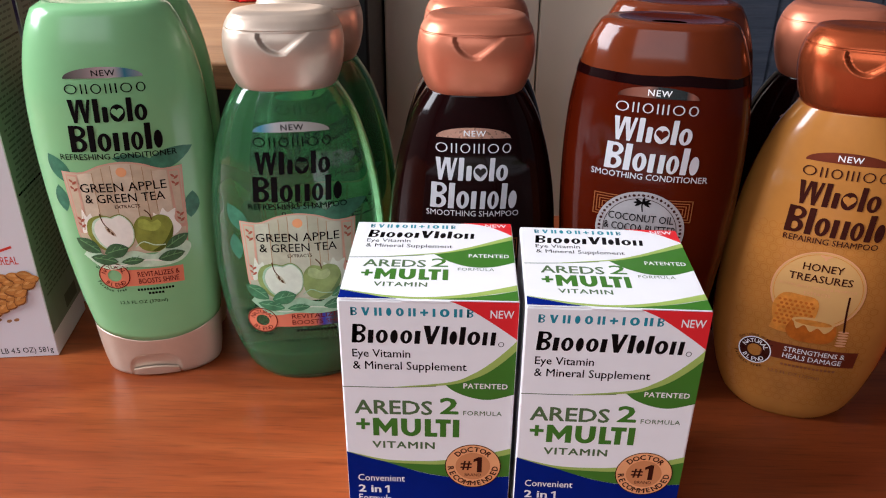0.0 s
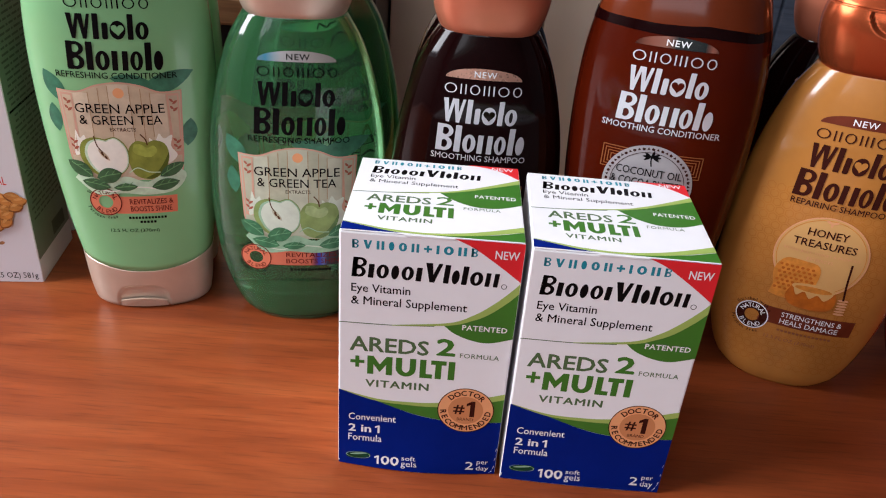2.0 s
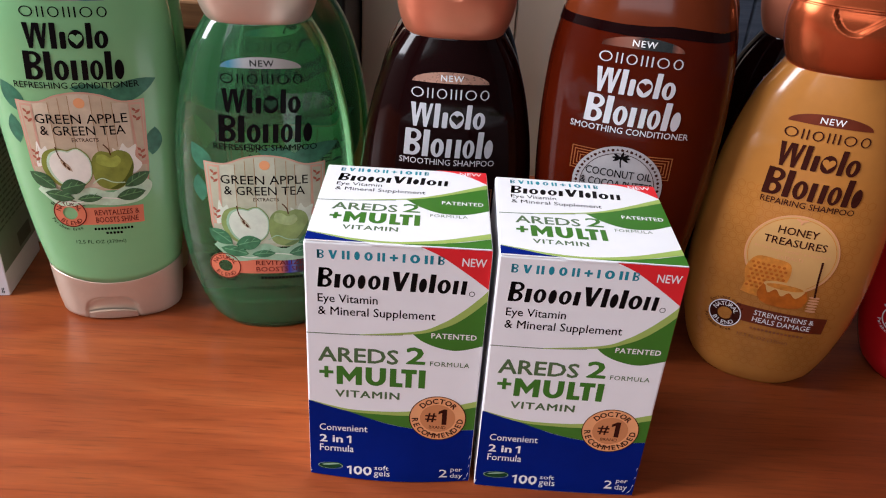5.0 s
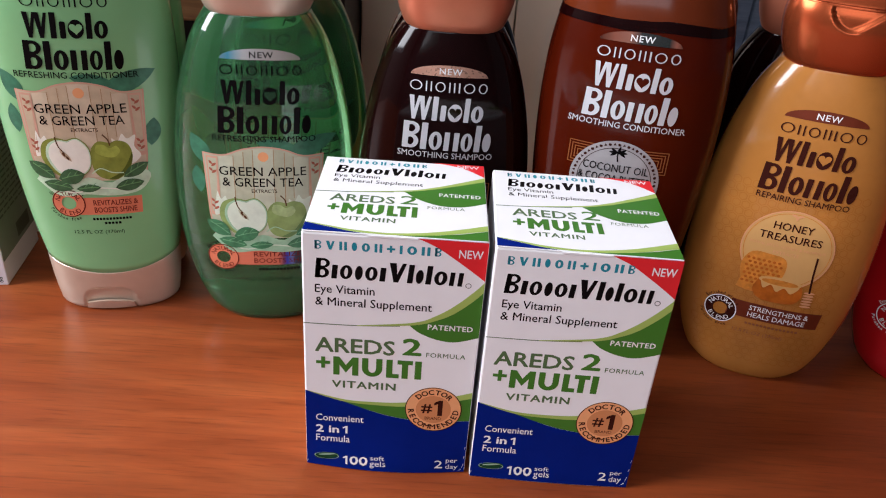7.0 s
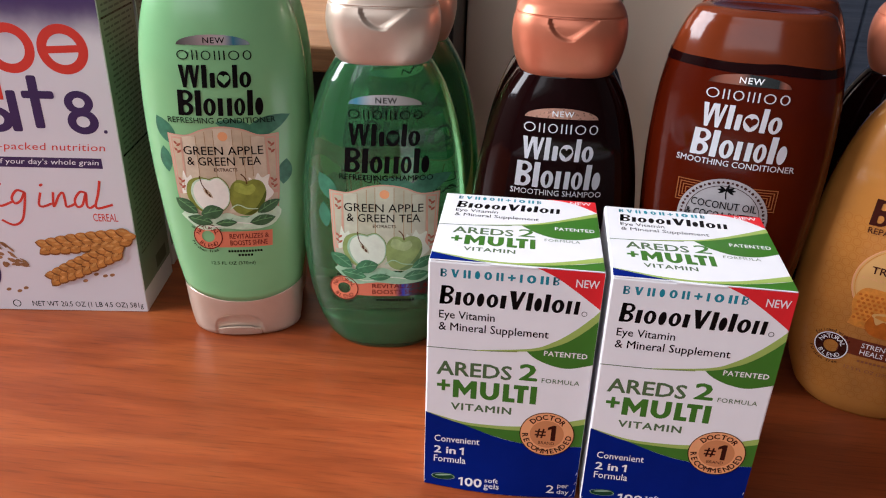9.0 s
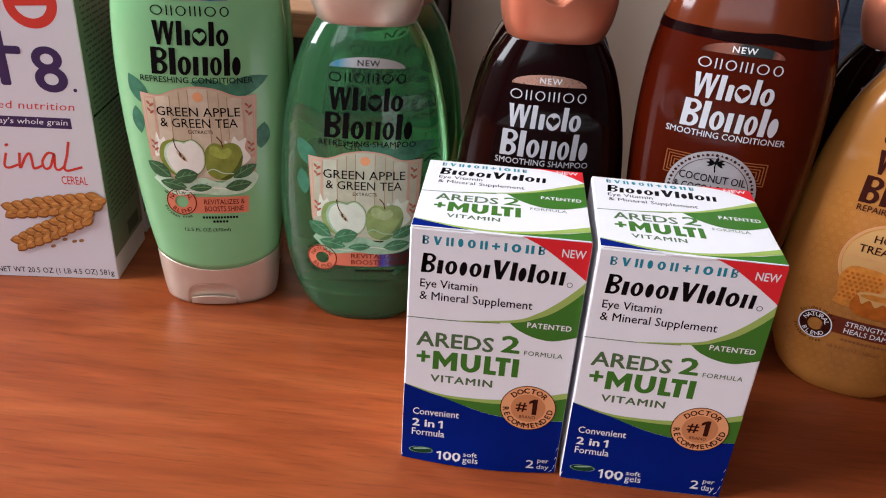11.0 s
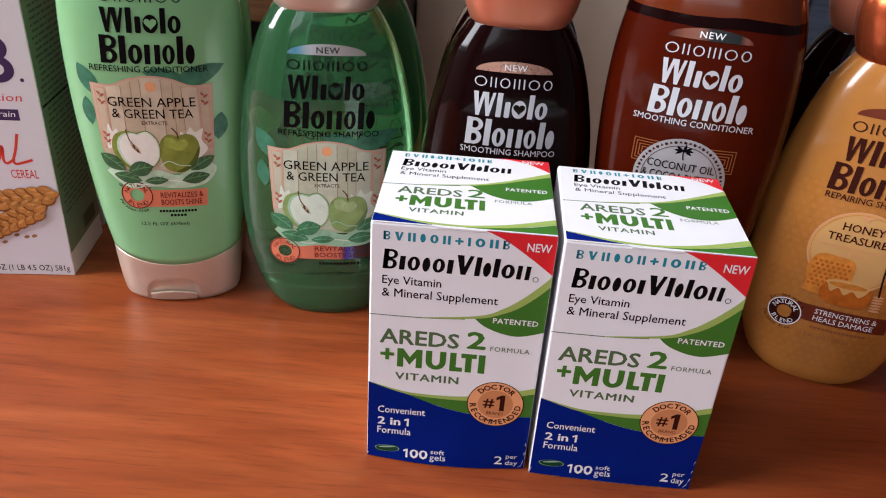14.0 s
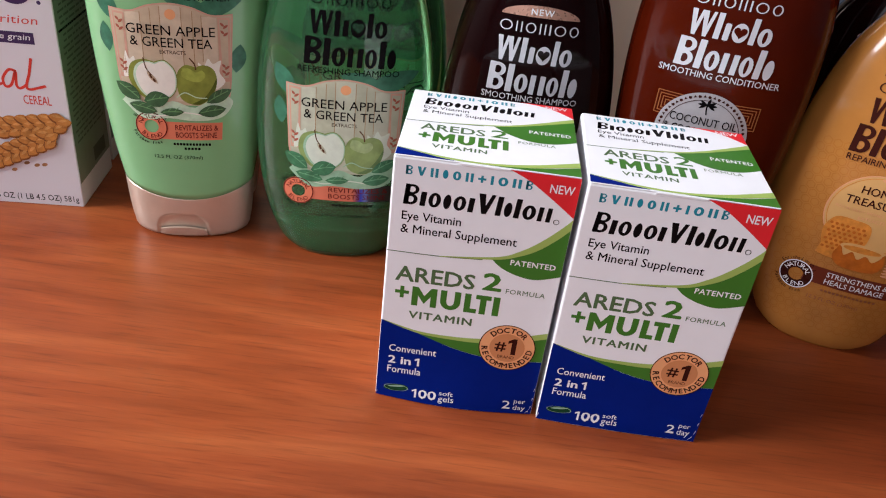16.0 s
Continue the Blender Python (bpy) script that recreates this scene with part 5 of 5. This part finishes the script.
# ---- cereal boxes ----
def cereal_box(m, label):
    ob = thing("cereal_box", m, label, "box", "cereal boxes")
    w, d, h = 0.155, 0.049, 0.222
    part("carton", block(-w, 0, 0, d, 0, h, 0.0007), CARD, ob)
    S = lambda u, v, off: Vector((u, -off, v))
    R = lambda u, v, off: Vector((off, u, v))
    stick("front_print", poly([(-154.6, 0.4), (-0.4, 0.4), (-0.4, 221.6), (-154.6, 221.6)]), S, 0, CERFRONT, ob)
    stick("green_band", poly(curve_through([(-154, 200), (-100, 205), (-60, 201), (-25, 195), (-0.5, 190)]) + [(-0.5, 221.4), (-154, 221.4)]), S, 1, CERGREEN, ob)
    stick("white_sweep", between([(-154, 198), (-100, 203.4), (-60, 199.6), (-25, 193.6), (-0.5, 188.6)], [(-154, 201), (-100, 206), (-60, 201.6), (-25, 195.2), (-0.5, 190)]), S, 2, WHITE, ob)
    stick("lettering", text("protein with milk", -62, 203.5, -7, 209.5, 0.1), S, 2, WHITE, ob)
    # the mark: rings and bars
    for cx in (-73.5, -47.0, -20.5):
        stick("mark_ring", ring(cx, 153.5, 12.6, 7.8), S, 1, CERRED, ob)
    stick("mark_bar", poly([(-60.6, 127), (-55.4, 127), (-55.4, 166), (-60.6, 166)]), S, 2, CERRED, ob)
    stick("mark_bar", poly([(-87.6, 141), (-82.6, 141), (-82.6, 166), (-87.6, 166)]), S, 2, CERRED, ob)
    stick("mark_bar", poly([(-31, 151.2), (-10, 152.4), (-10, 156), (-31, 154.8)]), S, 2, CERRED, ob)
    for x0, x1, y0, y1 in ((-100, -95, 110, 132), (-84, -79, 110, 131), (-74, -69, 112, 132), (-54, -49, 110, 132), (-42, -37, 112, 140), (-46, -29.5, 128, 132)):
        stick("mark_bar", poly(rounded(x0, y0, x1, y1, 1.2)), S, 3 if x1 > -30 else 1, PURPLE, ob)
    stick("mark_ring", ring(-61.5, 116.4, 8.6, 3.9, 36, 0.8), S, 2, PURPLE, ob)
    stick("mark_ring", ring(-17.6, 126.2, 7.4, 3.1, 36, 0.85), S, 1, PURPLE, ob)
    stick("mark_ring", ring(-17.0, 116.0, 8.0, 3.5, 36, 0.85), S, 2, PURPLE, ob)
    stick("mark_dot", oval(-6.2, 110.8, 1.0, 1.0, 12), S, 1, PURPLE, ob)
    stick("lettering", text("er-packed nutrition", -71, 98.6, -8.2, 104.0, -0.03, 0.15, 1.05), S, 1, CERRED, ob)
    stick("dark_banner", poly([(-150, 90), (-11.2, 90), (-11.2, 95.8), (-150, 95.8)]), S, 1, PURPLE, ob)
    stick("lettering", text("of your day's whole grain", -68, 91.0, -13, 95.0, -0.03, 0.15), S, 2, WHITE, ob)
    # the word Original in brush script, a stroke a letter
    script = (
        [(-88, 84), (-96, 80), (-98, 72), (-93, 66.4), (-86, 70), (-84, 79), (-88, 84)],
        [(-80, 75), (-81.6, 67.4), (-79, 73.5), (-75.6, 75.4), (-74, 74)],
        [(-70, 75.4), (-72, 68.5), (-70, 67), (-64, 69.5)],
        [(-56, 75.2), (-60, 76.4), (-63.6, 72), (-62.4, 68.6), (-59, 70.5), (-56, 75.2), (-58, 66), (-60.8, 58.5), (-66, 55.5), (-72, 58.5)],
        [(-47.5, 75.4), (-49.6, 68.5), (-47.6, 67), (-42.5, 69)],
        [(-40.6, 75.8), (-41.8, 67.2), (-38, 73.5), (-35.4, 75.5), (-35, 71), (-34.6, 67.2), (-30, 69)],
        [(-22.6, 75.5), (-26, 76.2), (-29.6, 71.5), (-29, 67.4), (-26, 68.5), (-23, 75.5), (-23.6, 68.5), (-22, 66.8), (-18.6, 69)],
        [(-14.4, 83), (-16.5, 75), (-18.8, 68.5), (-17.6, 66.6), (-13, 67.8), (-9.4, 69.0)],
    )
    for k, pts in enumerate(script):
        stick("script_stroke", stroke(pts, 1.35, 7), S, 1 + k % 2, CERRED, ob)
    for x in (-68.6, -46.4):
        stick("script_stroke", oval(x, 79.8, 1.2, 0.8, 10, 30), S, 1, CERRED, ob)
    stick("lettering", text("CEREAL", -21.6, 58.6, -8.0, 63.4, 0.12), S, 1, CERRED, ob)
    # two ears of wheat
    for e, ((ax, ay), (bx, by)) in enumerate((((-52, 42.0), (-6, 49.5)), ((-50, 22.5), (-13, 40.5)))):
        L = math.hypot(bx - ax, by - ay)
        t0 = math.degrees(math.atan2(by - ay, bx - ax))
        nx, ny = -(by - ay) / L, (bx - ax) / L
        stick("wheat_stem", stroke([(bx - 4, by - 1), (bx + 3, by + 0.8), (-0.6, 50.6)], 1.6), S, 1, WHEATDARK, ob)
        for k in range(9):
            f = k / 8
            px, py = ax + (bx - ax) * f, ay + (by - ay) * f
            wd = 3.3 * (0.62 + 0.38 * min(1.0, f * 3)) * (1 - 0.35 * max(0.0, f - 0.6))
            for sgn, size in ((1, 1.0), (-1, 1.0), (0, 0.92)):
                shift = 2.6 if sgn == 0 else 0.0
                gx, gy = px + nx * sgn * wd + shift * nx * 0.1 + (bx - ax) / L * shift, py + ny * sgn * wd + (by - ay) / L * shift
                tn = t0 + 180 - sgn * 22
                lv = 2 + e * 30 + k * 3 + (sgn == 0)
                stick("wheat_husk", poly(leaf_pts(gx, gy - 0.35, 9.4 * size, 5.9 * size, tn)), S, lv, WHEATDARK, ob)
                stick("wheat_grain", poly(leaf_pts(gx + 0.15, gy + 0.25, 8.7 * size, 5.0 * size, tn)), S, lv + 1, WHEAT, ob)
                stick("wheat_glint", poly(leaf_pts(gx - 0.3, gy + 1.0, 5.2 * size, 1.5 * size, tn)), S, lv + 1.5, WHEATLIGHT, ob)
    rnd = random.Random(4)
    crumbs = [oval(-64 - 30 * (rnd.random() ** 1.2), 30 + 20 * rnd.random() * (1 if i % 3 else 0.4), 1.4 + rnd.random(), 1.0 + rnd.random() * 0.6, 8, rnd.random() * 180) for i in range(46)]
    for i, b in enumerate(crumbs):
        for v in b.verts:
            v.co.y = 29 + (v.co.y - 29) * min(1.0, (-62 - v.co.x) / 22 + 0.18)
            v.co.z = 0
    for i, b in enumerate(crumbs):
        stick("printed_crumb", b, S, 1 + i % 8, CRUMB, ob)
    for b in ([oval(x, y, 1.6, 1.0, 8, 20) for x, y in ((-26, 25), (-21, 24), (-17, 24.6), (-33, 20.5), (-72, 13), (-78, 14), (-68, 15))]):
        stick("printed_crumb", b, S, 1, CRUMB, ob)
    stick("round_badge", oval(-96, 26, 16, 15.6, 44), S, 3, PURPLE, ob)
    stick("lettering", text("soy", -105, 27.5, -86.5, 35.5, 0.05, 0.1), S, 4, WHITE, ob)
    stick("lettering", text("free", -105, 18.5, -85.0, 26.0, 0.05, 0.1), S, 4, WHITE, ob)
    stick("lettering", text("NET WT 20.5 OZ (1 LB 4.5 OZ) 581g", -66.5, 1.8, -2.2, 6.4, 0.06), S, 1, BLACK, ob)
    stick("round_mark", ring(-75.4, 4.6, 2.4, 1.9, 20), S, 1, BLACK, ob)
    # the side with its small print
    stick("side_print", poly([(0.5, 14), (48.5, 14), (48.5, 221), (0.5, 221)]), R, 0, SIDEGREEN, ob)
    lines = []
    for k in range(60):
        y = 36 + k * 3.0
        x = 4 + rnd.random() * 3
        while x < 43:
            ln = 2 + rnd.random() * 7
            lines.append(poly([(x, y), (min(x + ln, 45), y), (min(x + ln, 45), y + 1.1), (x, y + 1.1)]))
            x += ln + 1.3
    stick("small_print", joined(*lines), R, 1, SIDETEXT, ob)
    stick("panel_rule", poly([(2, 96), (47, 96), (47, 97.2), (2, 97.2)]), R, 1, BLACK, ob)
    stick("panel_rule", poly([(2, 168), (47, 168), (47, 169.0), (2, 169.0)]), R, 1, BLACK, ob)
    stick("code_block", poly([(24, 16.5), (42, 16.5), (42, 25), (24, 25)]), R, 2, SIDETEXT, ob)
    return ob


cereal = cereal_box(pose(-0.179, 0.1145, 0, 0, 0, 7), "white and purple cereal box with red print and wheat ears")
tagged(copy_thing(cereal, pose(-0.188, 0.172, 0, 0, 0, 7)), "cereal box in the second row, green side panel showing")
tagged(copy_thing(cereal, pose(-0.196, 0.229, 0, 0, 0, 6)), "cereal box in the third row against the shelf")

# ---- behind the table ----
shelf = thing("desk", pose(0, 0, 0), "oak desk with a black end panel behind the bottles", "desk")
part("desktop", block(-1.2, -0.046, 0.32, 0.84, 0.092, 0.112, 0.002), SHELF, shelf)
part("end_panel", block(-0.045, -0.0235, 0.318, 0.845, -0.75, 0.62, 0.002), BLACKPANEL, shelf)
part("back_panel", block(-1.2, -0.046, 0.846, 0.86, -0.75, 0.62, 0.002), CUPBOARD, shelf)
# Black sheet put in for the shade in the gap under the desktop.
part("front_panel", block(-1.2, -0.046, 0.35, 0.36, -0.75, 0.0915, 0.001), BLACKPANEL, shelf)

papers = thing("paper_stack", pose(0, 0, 0.1122), "stack of grey-white papers on the oak desk", "papers")
prnd = random.Random(2)
for k in range(9):
    j = prnd.uniform(-0.003, 0.003)
    part("sheet", block(-0.55 + j, -0.070 + j * 0.5, 0.64 + j, 0.84, k * 0.0062, k * 0.0062 + 0.006, 0.0006, 1), PAPER, papers)

pen = thing("pen", pose(-0.158, 0.553, 0.1162, 0, 0, 14), "red plastic pen lying on the oak desk", "pen")
bm = bmesh.new()
bmesh.ops.create_cone(bm, cap_ends=True, segments=16, radius1=0.004, radius2=0.004, depth=0.10, matrix=pose(0.03, 0, 0, 0, 90, 0))
part("barrel", bm, PENRED, pen, smooth=True)
bm = bmesh.new()
bmesh.ops.create_cone(bm, cap_ends=True, segments=16, radius1=0.0012, radius2=0.0039, depth=0.014, matrix=pose(-0.027, 0, 0, 0, 90, 0))
part("tip", bm, PENRED, pen, smooth=True)

cup = thing("cupboard", pose(0, 0, -0.75), "tall cream cupboard with two plain doors", "cupboard")
part("carcass", block(-0.0225, 0.1735, 0.437, 0.80, 0, 2.3, 0.002), CUPBOARD, cup)
part("door", block(-0.0222, 0.1043, 0.42, 0.436, 0.05, 2.28, 0.0015), CUPBOARD, cup)
part("door", block(0.1055, 0.1732, 0.42, 0.436, 0.05, 2.28, 0.0015), CUPBOARD, cup)
structure("door_post", block(0.1745, 0.1835, 0.415, 0.50, -0.75, 1.75, 0.002), WHITEPAINT, "narrow white painted door post")

leafdoor = thing("slatted_door", pose(0, 0, -0.75), "grey-blue boarded door standing open", "door")
for k in range(9):
    part("plank", block(0.40 + k * 0.068, 0.40 + k * 0.068 + 0.066, 0.86, 0.885, 0.01, 2.2, 0.003), SLATE, leafdoor)

coat = thing("coat", pose(0.47, 2.1, 0.0), "black coat hanging in the far room", "coat")
bm = bmesh.new()
bmesh.ops.create_icosphere(bm, subdivisions=4, radius=1.0)
for v in bm.verts:
    n = 0.25 * noise.noise(v.co * 2.1) + 0.1 * noise.noise(v.co * 6.0)
    v.co = Vector((v.co.x * 0.10 * (1 + n), v.co.y * 0.05 * (1 + n), v.co.z * 0.34 * (1 + n)))
part("cloth", bm, CLOTH, coat, smooth=True)
